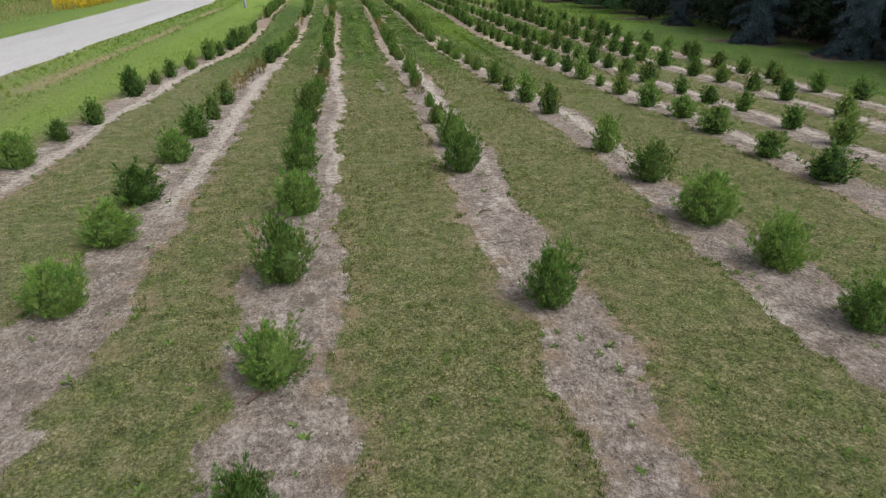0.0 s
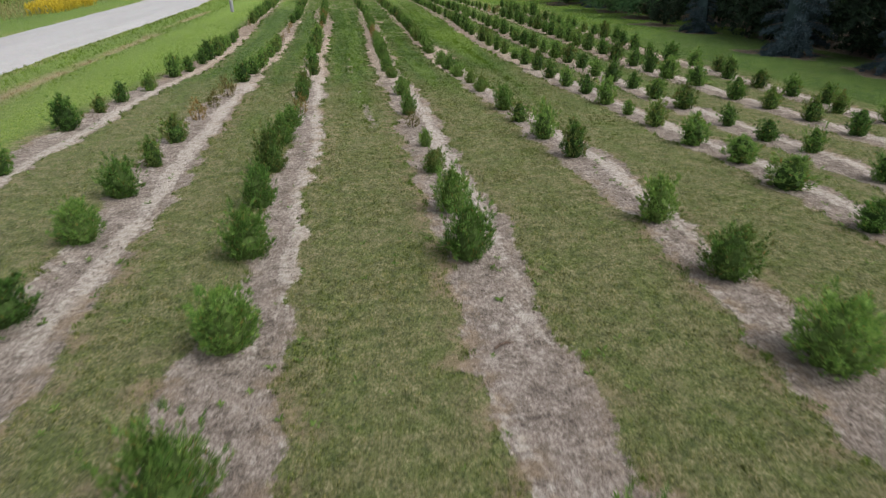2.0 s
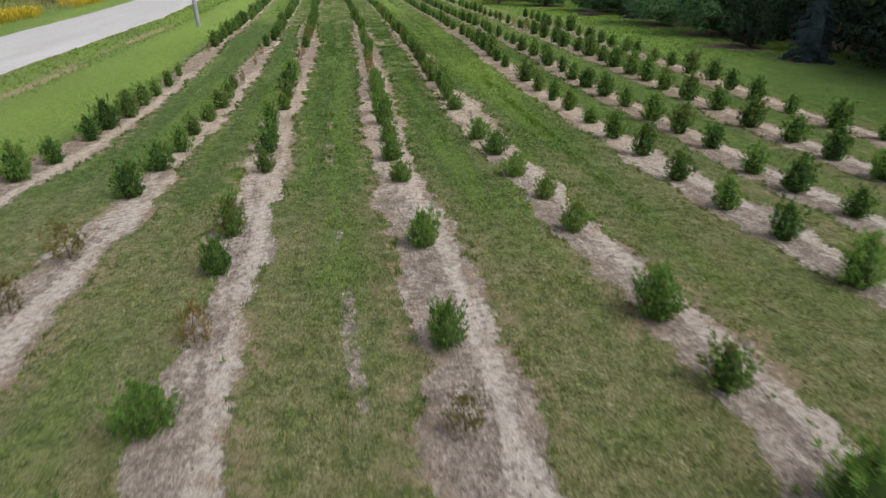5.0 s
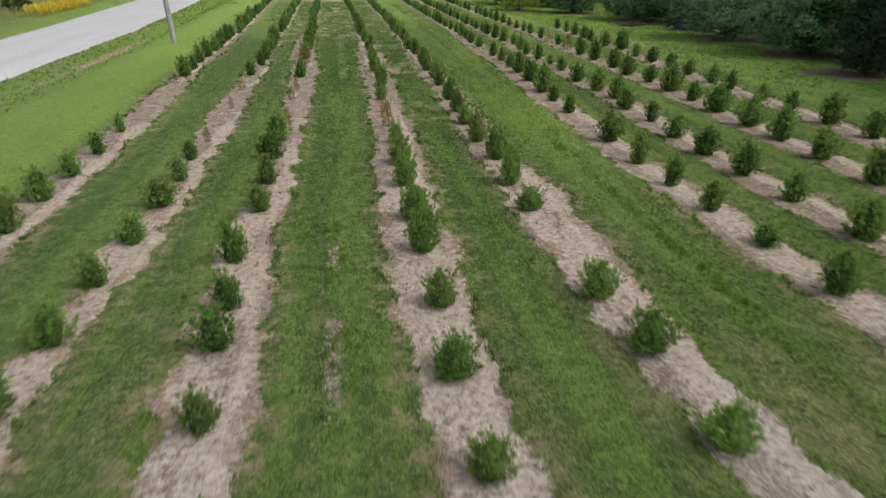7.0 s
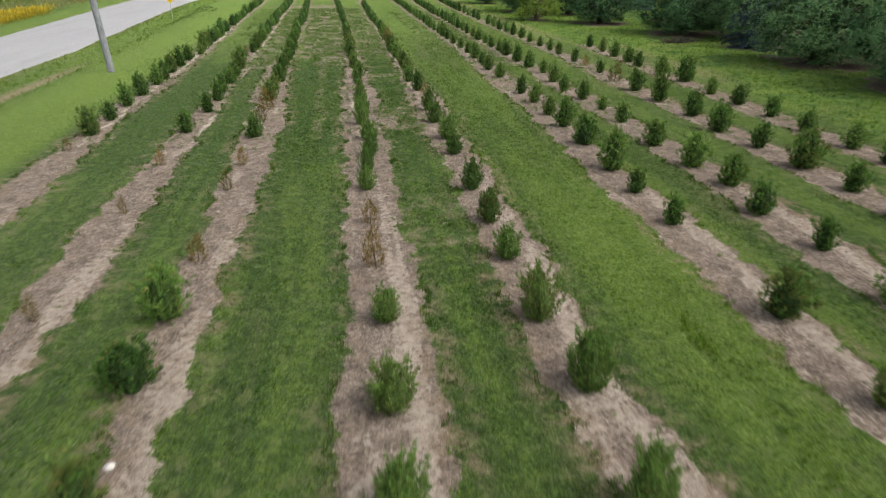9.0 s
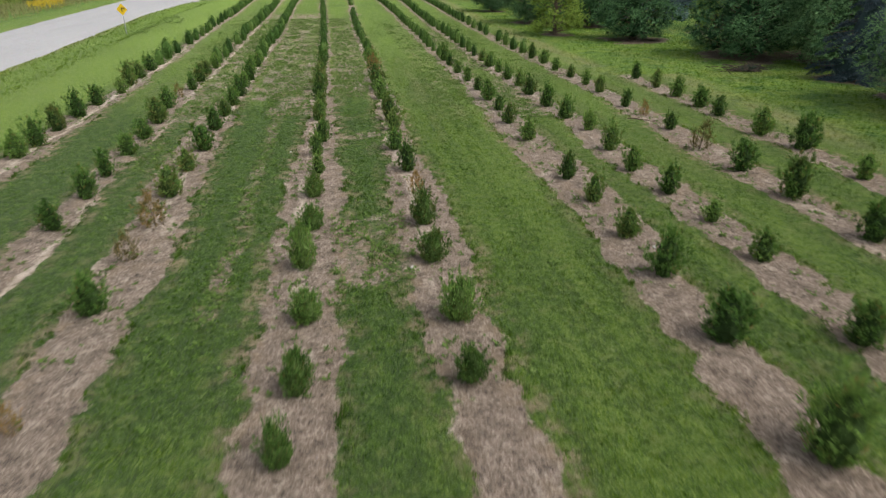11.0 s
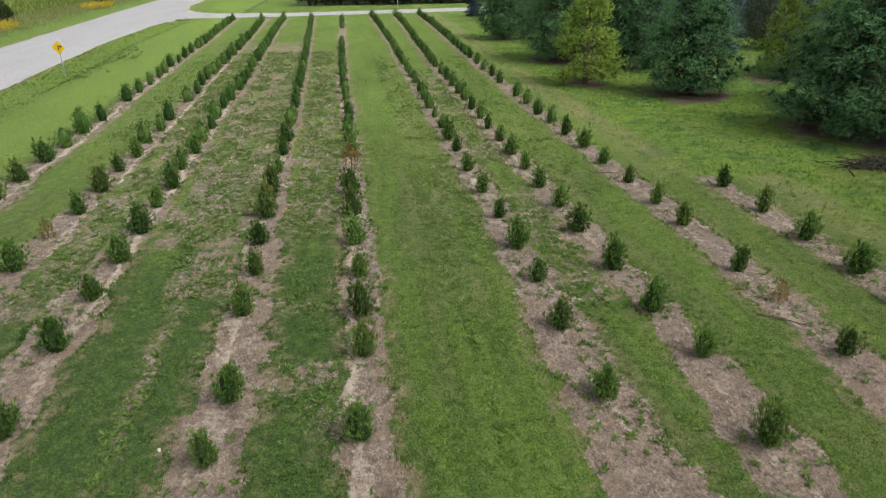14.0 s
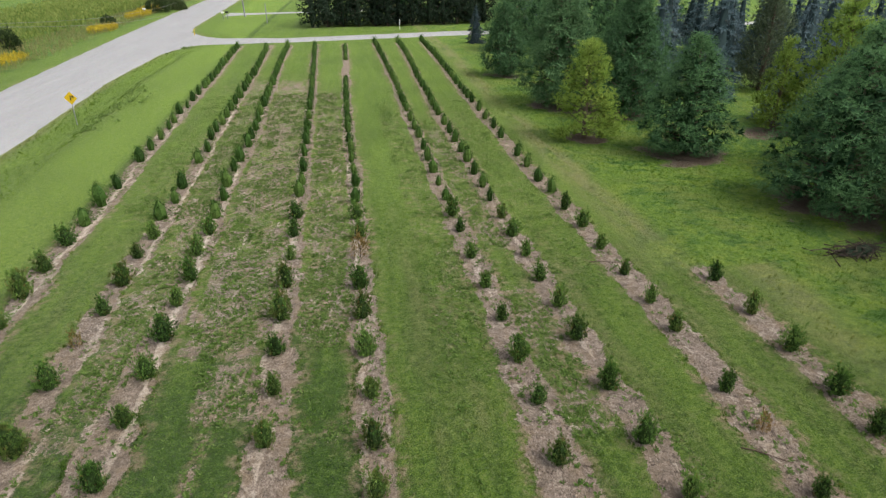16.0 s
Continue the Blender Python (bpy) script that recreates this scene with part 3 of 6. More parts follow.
ROW_H_1 = [(14.2, 13.39, 0.61), (16.4, 13.20, 0.54), (18.0, 13.22, 0.59), (19.5, 13.05, 0.58), (20.9, 12.80, 0.62), (23.3, 12.83, 0.75), (24.8, 12.59, 0.76), (26.3, 12.58, 0.63), (27.8, 12.61, 0.68), (29.4, 12.51, 0.74), (31.5, 12.80, 0.66), (33.0, 12.69, 0.69), (34.9, 12.82, 0.76), (36.7, 13.03, 0.83), (38.2, 13.08, 0.86), (40.1, 13.14, 0.88), (41.8, 13.27, 0.60), (43.5, 13.32, 0.89), (45.3, 13.39, 0.60), (47.1, 13.29, 0.72), (49.0, 13.46, 0.69), (51.4, 13.51, 0.78), (53.3, 13.50, 0.67), (55.3, 13.48, 0.66), (57.5, 13.74, 0.45), (59.4, 13.75, 0.36), (60.8, 13.71, 0.45), (63.5, 13.84, 0.49), (65.1, 13.84, 0.43), (67.0, 13.82, 0.43), (69.1, 13.81, 0.51), (71.1, 13.86, 0.60)]
ROW_H_2 = [(73.0, 13.76, 0.54), (75.1, 13.86, 0.68), (76.7, 13.70, 0.66), (78.9, 13.79, 0.59), (80.9, 13.82, 0.69), (84.6, 13.78, 0.62), (86.9, 13.87, 0.58), (89.3, 13.88, 0.61), (91.8, 13.95, 0.65), (94.6, 13.98, 0.60), (96.2, 13.99, 0.62), (97.8, 14.01, 0.64), (99.8, 14.05, 0.62), (101.9, 14.09, 0.69), (103.6, 14.15, 0.62), (105.3, 14.21, 0.62), (107.0, 14.28, 0.64), (108.8, 14.32, 0.62), (110.5, 14.36, 0.62), (112.3, 14.40, 0.69), (114.3, 14.45, 0.62), (116.2, 14.49, 0.62), (118.2, 14.54, 0.76), (120.4, 14.55, 0.62), (122.6, 14.57, 0.62), (124.8, 14.58, 0.82), (127.0, 14.60, 0.62), (129.2, 14.61, 0.62), (131.4, 14.63, 0.89)]
ROW_K_1 = [(16.2, 15.59, 0.66), (17.4, 15.15, 0.62), (18.7, 14.63, 0.54), (19.9, 15.23, 0.53), (21.1, 14.95, 0.57), (22.6, 14.82, 0.61), (24.5, 14.84, 0.62), (26.0, 15.42, 0.57), (27.6, 15.27, 0.62), (28.9, 14.84, 0.73), (30.7, 14.79, 0.48), (32.7, 14.98, 0.60), (34.5, 15.19, 0.53), (36.4, 15.67, 0.69), (38.0, 15.61, 0.78), (40.0, 15.81, 0.55), (41.4, 15.69, 0.54), (43.4, 15.73, 0.53), (44.8, 15.84, 0.63), (46.6, 15.81, 0.59), (48.5, 16.01, 0.58), (50.4, 16.08, 0.67), (52.2, 16.07, 0.51), (54.8, 16.42, 0.90), (56.4, 16.22, 0.72), (58.9, 16.30, 0.58), (60.3, 16.43, 0.70), (62.1, 16.47, 0.62), (64.0, 16.58, 0.52), (66.1, 16.65, 0.49)]
PLANTED = [ROW_A_1 + ROW_A_2, ROW_B_1 + ROW_B_2, ROW_C_1 + ROW_C_2, ROW_D_1 + ROW_D_2, ROW_E_1 + ROW_E_2, ROW_F_1 + ROW_F_2, ROW_G_1 + ROW_G_2 + ROW_G_3, ROW_H_1 + ROW_H_2, ROW_K_1]
# height to width of shrubs that stand out, by row and place along it
BUILD = [{}, {8.5: 0.9, 10.2: 1.0, 12.5: 1.1, 27.9: 1.0, 29.3: 1.45, 32.4: 1.25, 34.2: 0.9},
         {4.9: 1.0, 7.0: 1.25, 9.3: 1.2, 11.6: 1.3, 13.6: 1.5, 15.6: 1.5, 28.9: 1.2, 29.9: 1.3, 31.4: 1.5, 33.6: 1.1, 35.2: 1.5, 37.1: 1.0, 60.0: 1.3},
         {5.9: 1.37, 11.1: 1.35, 12.95: 1.35, 15.1: 1.1, 26.3: 1.1, 27.9: 1.0, 29.5: 1.1, 31.3: 1.6, 34.6: 1.45, 38.1: 1.3, 39.8: 2.0, 47.9: 1.2, 49.7: 1.8, 51.4: 1.1, 53.3: 1.2, 60.7: 1.6},
         {6.4: 1.1, 8.0: 0.95, 10.0: 1.0, 12.0: 1.4, 15.7: 1.45, 17.3: 1.4, 24.9: 1.2, 26.3: 1.0, 28.0: 0.95, 29.4: 1.0, 32.8: 0.9, 34.3: 1.95, 36.2: 1.75, 37.8: 1.7, 47.6: 1.25, 49.6: 1.2, 56.8: 1.15, 58.9: 1.45},
         {9.5: 0.85, 11.1: 0.95, 13.1: 0.85, 14.8: 0.9, 27.3: 1.4, 28.9: 1.45, 30.6: 0.8, 33.7: 1.7, 35.3: 1.65, 37.3: 1.2, 46.4: 1.15, 48.4: 1.6, 50.0: 1.3, 57.1: 1.3},
         {37.3: 1.15, 50.4: 1.2, 55.7: 1.5, 57.9: 1.4}, {51.4: 1.5}, {}]
BROWN = {(48.1, -5.64), (20.4, -3.41), (21.9, -3.30), (23.5, -3.15), (38.9, -2.66), (43.0, -2.66), (46.3, -2.77), (65.4, -3.18), (20.8, -0.73), (40.5, -0.68), (44.1, -0.75), (46.0, -0.68), (50.5, -0.76), (52.1, -0.66), (18.8, 2.25), (39.8, 2.37), (41.7, 2.37), (53.1, 4.92), (69.8, 4.86), (74.5, 10.80), (55.3, 13.48), (59.4, 13.75)}


PLANTED[2].append((35.2, -0.70, 0.50))


def row_line(points):
    """Across-position of a row at any place along it, smoothed over the shrubs."""
    p = np.array(points)
    ys = np.arange(-6, 134, 4.0)
    w = np.exp(-((ys[:, None] - p[None, :, 0]) / 4.0) ** 2) + 1e-9 * (1 / (1 + np.abs(ys[:, None] - p[None, :, 0])))
    return ys, (w * p[None, :, 1]).sum(1) / w.sum(1)


LINES = [row_line(r) for r in PLANTED]
ROW_END = [131.5] * 8 + [67.0]


def across(i, y):
    return np.interp(y, *LINES[i])


def road_right(y):
    return np.interp(y, [-60, 25, 70, 90, 110, 126, 131, 134, 142, 146, 150, 158, 400], [-10.6, -12.6, -13.6, -15.1, -16.6, -16.5, -15.6, -14.0, -14.0, -16.2, -18.2, -19.4, -31])


def road_left(y):
    return np.interp(y, [-60, 40, 75, 106, 145, 190, 400], [-15.2, -18.7, -21.2, -24.2, -27.2, -30.0, -41])


# trees that stand on needle litter, with shade painted in: across, along, spread
SHADE = [(22.6, 24.6, 2.6), (21.6, 30.6, 2.6), (23.0, 40.6, 2.0), (22.8, 45.4, 2.6), (25.6, 51.5, 3.6), (25.4, 58.4, 3.8), (26.0, 64.0, 2.2), (25.4, 71.6, 3.8),
         (22.9, 79.8, 3.2), (18.7, 83.6, 1.9), (23.4, 88.6, 3.0), (20.2, 92.6, 3.2), (19.2, 105.2, 2.6), (30.2, 83.0, 2.4), (21.4, 129.0, 1.4)]


# edges of the bare strip on both sides of a row: along, near side, far side
STRIP = {
    1: ([6, 7.3, 16.7, 22, 27, 33, 39, 58, 66, 80], [-0.44, -0.25, -0.36, -0.5, -0.2, -0.3, -0.41, -0.55, -0.45, -0.40], [0.75, 0.70, 0.90, 0.55, 0.55, 0.48, 0.48, 0.30, 0.38, 0.42]),
    2: ([4, 9, 10, 12.4, 16, 22, 24.8, 26.8, 33.6, 35, 37, 50.5, 57, 62, 68, 80], [-0.41, -0.55, -0.2, 0.0, 0.0, -0.1, -0.5, -0.45, -0.45, 0.0, -0.15, -0.55, -0.75, -0.85, -0.5, -0.42], [0.8, 0.72, 0.75, 0.70, 0.90, 0.70, 0.57, 0.65, 0.50, 0.68, 0.60, 0.70, 0.50, 0.30, 0.3, 0.42]),
    3: ([3.4, 5, 9, 10.3, 12.5, 16, 21, 24.3, 25.8, 33, 35, 38, 48, 52.6, 57, 62, 80], [-0.56, -0.47, -0.52, -0.4, -0.5, -0.55, -0.49, -0.56, -0.55, -0.7, -0.63, -0.6, -0.6, -0.85, -0.65, -0.4, -0.4], [0.5, 0.66, 0.7, 0.66, 0.85, 0.62, 0.7, 0.6, 0.54, 0.54, 0.6, 0.6, 0.7, 0.62, 0.55, 0.5, 0.42]),
    4: ([5, 6.3, 9, 10, 11, 15, 24, 26, 32.7, 33.4, 34.3, 38, 47.5, 52, 56, 61, 80], [-0.85, -0.95, -0.58, -0.6, -0.35, -0.25, -0.37, -0.3, -0.39, -0.38, -0.36, -0.39, -0.42, -0.65, -0.42, -0.4, -0.4], [0.3, 0.5, 0.35, 0.6, 0.4, 1.0, 0.46, 0.6, 0.75, 0.9, 0.7, 0.58, 0.58, 0.75, 0.62, 0.46, 0.42]),
    5: ([8, 15, 30, 35.5, 37, 46.8, 47.7, 51, 56, 66, 80], [-0.4, -0.22, -0.55, -0.66, -0.65, -0.75, -0.7, -0.6, -0.7, -0.5, -0.42], [0.7, 0.9, 0.55, 0.4, 0.55, 0.2, 0.45, 0.8, 0.7, 0.5, 0.42]),
}
# a pale watered line in the soil, across from each row
DRIP = [0.1, 0.30, 0.05, -0.18, -0.12, 0.0, 0.0, 0.0, 0.0]
STRIP_USUAL = ([6, 50, 66, 80], [-0.48, -0.48, -0.45, -0.40], [0.62, 0.62, 0.55, 0.42])


# stretches left to weeds: row, from and to along it, from and to across from the row, how far gone
WEEDY = [(1, 61.0, 104, 0.4, 1.9, 0.9), (1, 56.0, 59.0, 0.4, 1.0, 0.6), (2, 48.0, 61.4, 1.65, 2.05, 0.9), (2, 61.4, 64.0, 1.35, 3.0, 1.0), (2, 64.0, 104, 0.5, 3.0, 1.0),
         (3, 40.0, 44.0, 0.5, 1.9, 0.6), (3, 48.8, 51.9, 0.4, 2.0, 1.0), (3, 57.9, 58.9, 0.5, 2.0, 1.0), (3, 56.4, 57.9, 1.25, 2.0, 0.7), (3, 60.6, 61.2, 0.5, 1.9, 0.8), (3, 64.3, 98, 0.5, 2.1, 0.9),
         (4, 62.0, 90, 2.15, 3.6, 0.55), (5, 59.8, 66.8, 0.5, 1.7, 0.85), (5, 69.4, 86, 0.5, 1.7, 0.85), (6, 66.0, 92, 0.6, 2.4, 0.4), (6, 58.0, 60.0, 0.3, 1.0, 0.6), (0, 72, 104, 1.0, 2.6, 0.4)]


def masks(x, y):
    """What covers the ground at x, y."""
    x, y = np.asarray(x, float), np.asarray(y, float)
    soil, rust, sand = np.zeros_like(x), np.zeros_like(x), np.zeros_like(x)
    for i in range(len(LINES)):
        ys, lo, hi = STRIP.get(i, STRIP_USUAL)
        lo, hi = np.interp(y, ys, lo), np.interp(y, ys, hi)
        d = x - across(i, y) - 0.5 * (lo + hi) + 0.16 * (vnoise(y * 0.35, y * 0 + i, 11) - 0.5)
        half = 0.5 * (hi - lo) + 0.16 * (vnoise(y * 0.6, y * 0 + 9 * i, 23) - 0.5)
        bite = (fbm(y * 1.3 + 40 * (d > 0), y * 0 + 9 * i, 25) - 0.5) * 0.30 + (vnoise(y * 4.1 + 70 * (d > 0), y * 0 + 5 * i, 27) - 0.5) * 0.24
        half = half + bite * np.where(y > 74, 0.5, 1.0)
        s = 1 - step(half - 0.20, half + 0.15, np.abs(d))
        end = 1 - step(ROW_END[i] - 0.5, ROW_END[i] + 0.6, y)
        soil = np.maximum(soil, s * end)
        rust = np.maximum(rust, (1 - step(0.12, 0.40, np.abs(np.abs(d) - half))) * end * (0.35 + 0.65 * step(0.35, 0.6, vnoise(y * 0.25, y * 0 + 5 * i + np.sign(d), 31))))
        sand = np.maximum(sand, (1 - step(0.08, 0.30, np.abs(d - 0.28))) * end * step(8, 13, y) * (1 - step(38, 46, y)))
        if 1 <= i <= 5:
            sand = np.maximum(sand, 0.75 * s * step(22, 27, y) * (1 - step(33, 38, y)))
        line = np.abs(x - across(i, y) - DRIP[i] - 0.38 * (fbm(y * 0.5, y * 0 + 3 * i, 33) - 0.5) - 0.16 * (vnoise(y * 1.7, y * 0 + 2 * i, 37) - 0.5))
        sand = sand - 0.5 * step(46, 52, y) * (i == 0)
        sand = np.maximum(sand, ((2.3, 2.4, 2.2, 2.0, 1.6)[i] if i < 5 else 0.6) * (1 - step(0.03, 0.15, line)) * end * step(46, 52, y) * (1 - step(90, 105, y)) * (0.25 + 0.75 * vnoise(y * 0.4, y * 0 + i, 35)) * (0.85 + 0.15 * step(0.3, 0.6, vnoise(y * 2.3, x * 3 + i, 39))))
    # strips left to weeds further on
    weedy = np.zeros_like(x)
    for a, y0, y1, lo, hi, amount in WEEDY:
        off = x - across(a, y) + 0.25 * (vnoise(y * 0.9, y * 0 + 7 * a, 45) - 0.5)
        inside = step(lo - 0.12, lo + 0.12, off) * step(-hi - 0.12, -hi + 0.12, -off)
        soft = 7 if y1 > 75 else 0.3
        weedy = np.maximum(weedy, inside * step(y0 - 0.3, y0 + 0.3, y + 0.5 * (fbm(x * 1.4, y, 49) - 0.5)) * (1 - step(y1 - 0.3, y1 + soft, y)) * amount)
    bare = weedy * (0.22 + 0.56 * fbm(x * 2.0 + 3, y * 1.5, 41))
    soil = np.maximum(soil, bare)
    rust = np.maximum(rust, 0.75 * soil * step(44, 52, y) * step(0.46, 0.62, fbm(x * 2.2, y * 1.3, 57)))
    rust = np.maximum(rust, 0.9 * weedy * step(0.40, 0.60, fbm(x * 1.7, y * 1.1, 47)))
    # wheel ruts in the widest strip and a worn line between two rows
    rut = (1 - step(0.06, 0.20, np.abs(x - 6.62 - 0.05 * np.sin(y * 0.2)))) * step(23, 26, y) * (1 - step(36, 40, y)) * (0.55 + 0.5 * vnoise(y * 0.9, y * 0, 53))
    worn = (1 - step(0.06, 0.24, np.abs(x - 0.78 - 0.05 * (28 - y) * (y < 28)))) * step(17, 20, y) * (1 - step(31, 34, y)) * step(0.42, 0.62, vnoise(y * 0.8, y * 0 + 4, 59))
    soil = np.maximum(soil, np.maximum(0.3 * rut, 0.55 * worn))
    lush = step(13, 34, y + 4 * (fbm(x * 0.3, y * 0.3, 61) - 0.5)) * 0.74 + 0.08 - 0.14 * step(54, 62, y) * (1 - step(68, 78, y))
    lush = lush + 0.36 * step(44, 48, y) * (1 - step(62, 66, y)) * (x < across(4, y))
    bright = np.exp(-((y - 40) / 6.5) ** 2) * step(5.4, 6.2, x) * (1 - step(8.4, 9.6, x))
    left = 1 - step(-0.5, 0.5, x - across(0, y) + 0.8)
    verge = np.maximum(left * (0.85 + 0.5 * (fbm(x * 0.25, y * 0.1, 67) - 0.5)) * (0.62 + 0.38 * step(2.6, 4.2, x - road_right(y))), 0.5 * bright)
    verge = np.maximum(verge, 0.50 * step(60, 76, y) * (x > across(0, y)) * (0.5 + fbm(x * 0.6, y * 0.3, 151)))
    verge = np.maximum(verge, 0.20 * step(44, 52, y) * step(0.2, 0.6, x - across(4, y)) * (0.4 + 1.2 * fbm(x * 0.5, y * 0.2, 153)))
    lane = np.abs(x - road_right(y) - 2.2)
    straw = left * (1 - step(0.15, 0.5, lane)) * step(0.35, 0.6, fbm(x * 0.7, y * 0.25, 71)) * (1 - step(58, 70, y))
    straw = np.maximum(straw, left * (1 - step(0.1, 0.7, x - road_right(y) - 0.1)) * 0.35) * (x > road_left(y))
    beyond = step(0.2, 1.6, x - np.where(y < 67, across(8, y), across(7, y)) - 0.5)
    # meadow near the first trees turned darker and lusher, painting their shade
    meadow = beyond * (0.8 + 0.4 * (fbm(x * 0.25, y * 0.25, 73) - 0.5)) * (0.25 + 0.75 * step(34, 48, y))
    lush = np.maximum(lush, 1.15 * beyond * (1 - step(34, 48, y)))
    west = x < road_left(y)
    meadow = np.maximum(meadow, 0.9 * west * step(2.2, 3.6, road_left(y) - x))
    verge = np.where(west, 0.5 * (1 - step(2.2, 3.6, road_left(y) - x)), verge)
    litter_shade = np.zeros_like(x)
    for tx, ty, r in SHADE:
        d = np.hypot(x - tx, y - ty) / r
        litter_shade = np.maximum(litter_shade, 0.9 * (1 - step(0.35, 0.95, d + 0.9 * (fbm(x * 0.8, y * 0.8, 79) - 0.5))))
    # wood floor darkened by colour in place of the trees' shade
    deep = step(26.0, 28.5, x + 2.0 * (fbm(x * 0.3, y * 0.3, 87) - 0.5)) * (1 - step(70, 76, y))
    deep = np.maximum(deep, step(23.5, 25.5, x) * step(8, 14, y) * (1 - step(36, 40, y)))
    litter_shade = np.maximum(litter_shade, deep)
    # shade of the wheel rut, put into the ground colour
    litter_shade = np.maximum(litter_shade, 0.25 * rut)
    soil = np.maximum(soil, litter_shade)
    fringe = beyond * (1 - step(0.3, 1.2, x - np.where(y < 67, across(8, y), across(7, y)) - 1.0)) * step(60, 66, y)
    straw = np.maximum(straw, 0.55 * fringe * step(0.35, 0.6, fbm(x * 1.0, y * 0.2, 83)))
    path = beyond * (1 - step(2.0, 3.4, x - np.where(y < 67, across(8, y), across(7, y)))) * step(50, 58, y)
    straw = np.maximum(straw, path * (0.18 + 0.30 * step(0.40, 0.62, fbm(x * 1.6, y * 0.25, 89))))
    return dict(soil=soil, rust=rust, sand=sand, lush=lush, verge=np.clip(verge, 0, 1), straw=straw, meadow=np.clip(meadow, 0, 1), litter_shade=litter_shade, weedy=weedy, rut=rut)


def land(x, y, fine=True):
    """Height of the ground."""
    x, y = np.asarray(x, float), np.asarray(y, float)
    edge = road_right(y)
    z = -0.42 * np.exp(-((x - edge - 2.0) / 0.75) ** 2) * step(-30, 10, y) * (1 - step(122, 129, y)) * (0.35 + 0.65 * step(82, 92, y))
    z = z - 0.10 * ((x < edge + 0.4) & (x > road_left(y) - 0.4))
    z = z - 0.10 * ((y > 133.6) & (y < 144.8) & (x > -20) & (x < 90))
    far = np.maximum(np.abs(x - 5) - 40, 0) + np.maximum(y - 180, 0)
    z = z + 0.25 * (fbm(x * 0.06, y * 0.06, 91) - 0.5) * step(0, 30, far)
    return z


def ground_height(x, y):
    return float(land(np.array([x]), np.array([y]))[0])


# ---- ground: one sheet out to the horizon ----
def axis(inner0, inner1, fine, outer0, outer1, mid0, mid1, mid):
    a = [np.arange(inner0, inner1 + 1e-6, fine)]
    a.insert(0, np.arange(mid0, inner0 - mid * 0.5, mid))
    a.append(np.arange(inner1 + mid, mid1, mid))
    grow = mid0 - np.cumsum(2.0 * 1.35 ** np.arange(20))
    a.insert(0, grow[grow > outer0][::-1])
    grow = mid1 + np.cumsum(2.0 * 1.35 ** np.arange(20))
    a.append(grow[grow < outer1])
    return np.concatenate(a)


def build_ground():
    xs = axis(-8.6, 17.8, 0.11, -1600, 1600, -40, 60, 0.6)
    ys = axis(1.0, 84.0, 0.28, -1600, 1800, -12, 190, 0.6)
    gx, gy = np.meshgrid(xs, ys)
    x, y = gx.ravel(), gy.ravel()
    k = masks(x, y)
    z = land(x, y)
    inner = ((x > -8.6) & (x < 17.8) & (y > 1)).astype(float) * (1 - step(76, 84, y))
    rough = (fbm(x * 3.1, y * 3.1, 5) - 0.5) * 0.05 + (vnoise(x * 7, y * 7, 9) - 0.5) * 0.035
    z = z + inner * (k["soil"] * (1 - k["litter_shade"]) * rough + (1 - k["soil"]) * (0.015 + (fbm(x * 1.3, y * 1.3, 15) - 0.5) * 0.03) - 0.05 * k["rut"])
    n, m = len(xs), len(ys)
    i = (np.arange(m - 1)[:, None] * n + np.arange(n - 1)[None, :]).ravel()
    me = mesh_of("ground", np.stack([x, y, z], 1), np.stack([i, i + 1, i + 1 + n, i + n], 1), GROUND, True)
    for name in ("soil", "rust", "sand", "lush", "verge", "straw", "meadow", "litter_shade"):
        add_values(me, name, k[name])
    tagged(new("ground", me), "mown grass field striped with bare soil rows", "ground", kind="structure")


build_ground()


# ---- gravel road and drive ----
def ribbon(name, material, stations, edge_a, edge_b, along_y, label, category, crown=0.10):
    cols = 11
    v = []
    for s in stations:
        a, b = edge_a(s), edge_b(s)
        for j in range(cols):
            u = j / (cols - 1)
            w = a + (b - a) * u
            edge = min(u, 1 - u) * 2
            p = (w, s) if along_y else (s, w)
            h = -0.10 + 0.13 * min(1, edge / 0.10) + crown * edge + 0.012 * math.sin(s * 1.7 + j * 2.1)
            v.append((p[0], p[1], h))
    n, m = len(stations), cols
    f = []
    for i in range(n - 1):
        for j in range(m - 1):
            q = (i * m + j, i * m + j + 1, (i + 1) * m + j + 1, (i + 1) * m + j)
            f.append(q if along_y else q[::-1])
    return tagged(new(name, mesh_of(name, v, f, material, True)), label, category, kind="structure")


ribbon("road", ROAD, [-60 + 2.0 * i for i in range(220)], lambda s: float(road_left(s)) + 0.06 * math.sin(s * 0.9), lambda s: float(road_right(s)) + 0.07 * math.sin(s * 0.63 + 1), True,
       "pale grey gravel country road with worn wheel tracks", "road")


def drive_near(x):
    return float(np.interp(x, [-15, -12, -3, 21, 40, 90], [133.4, 134.3, 134.8, 138.6, 140.4, 146]) + 0.12 * math.sin(x * 0.8))


def drive_far(x):
    return float(np.interp(x, [-15, -12, -3, 21, 40, 90], [143.0, 140.6, 139.0, 143.4, 144.6, 150]) + 0.12 * math.sin(x * 0.9 + 2))


ribbon("driveway", DRIVE, [-15 + 1.5 * i for i in range(70)], drive_near, drive_far, False, "grey gravel driveway that crosses beyond the rows", "driveway", 0.06)


def second_near(x):
    return float(np.interp(x, [-18, -14, -3, 30], [176, 179, 182, 186]))


def second_far(x):
    return float(np.interp(x, [-18, -14, -3, 30], [186, 184, 185.5, 189.5]))


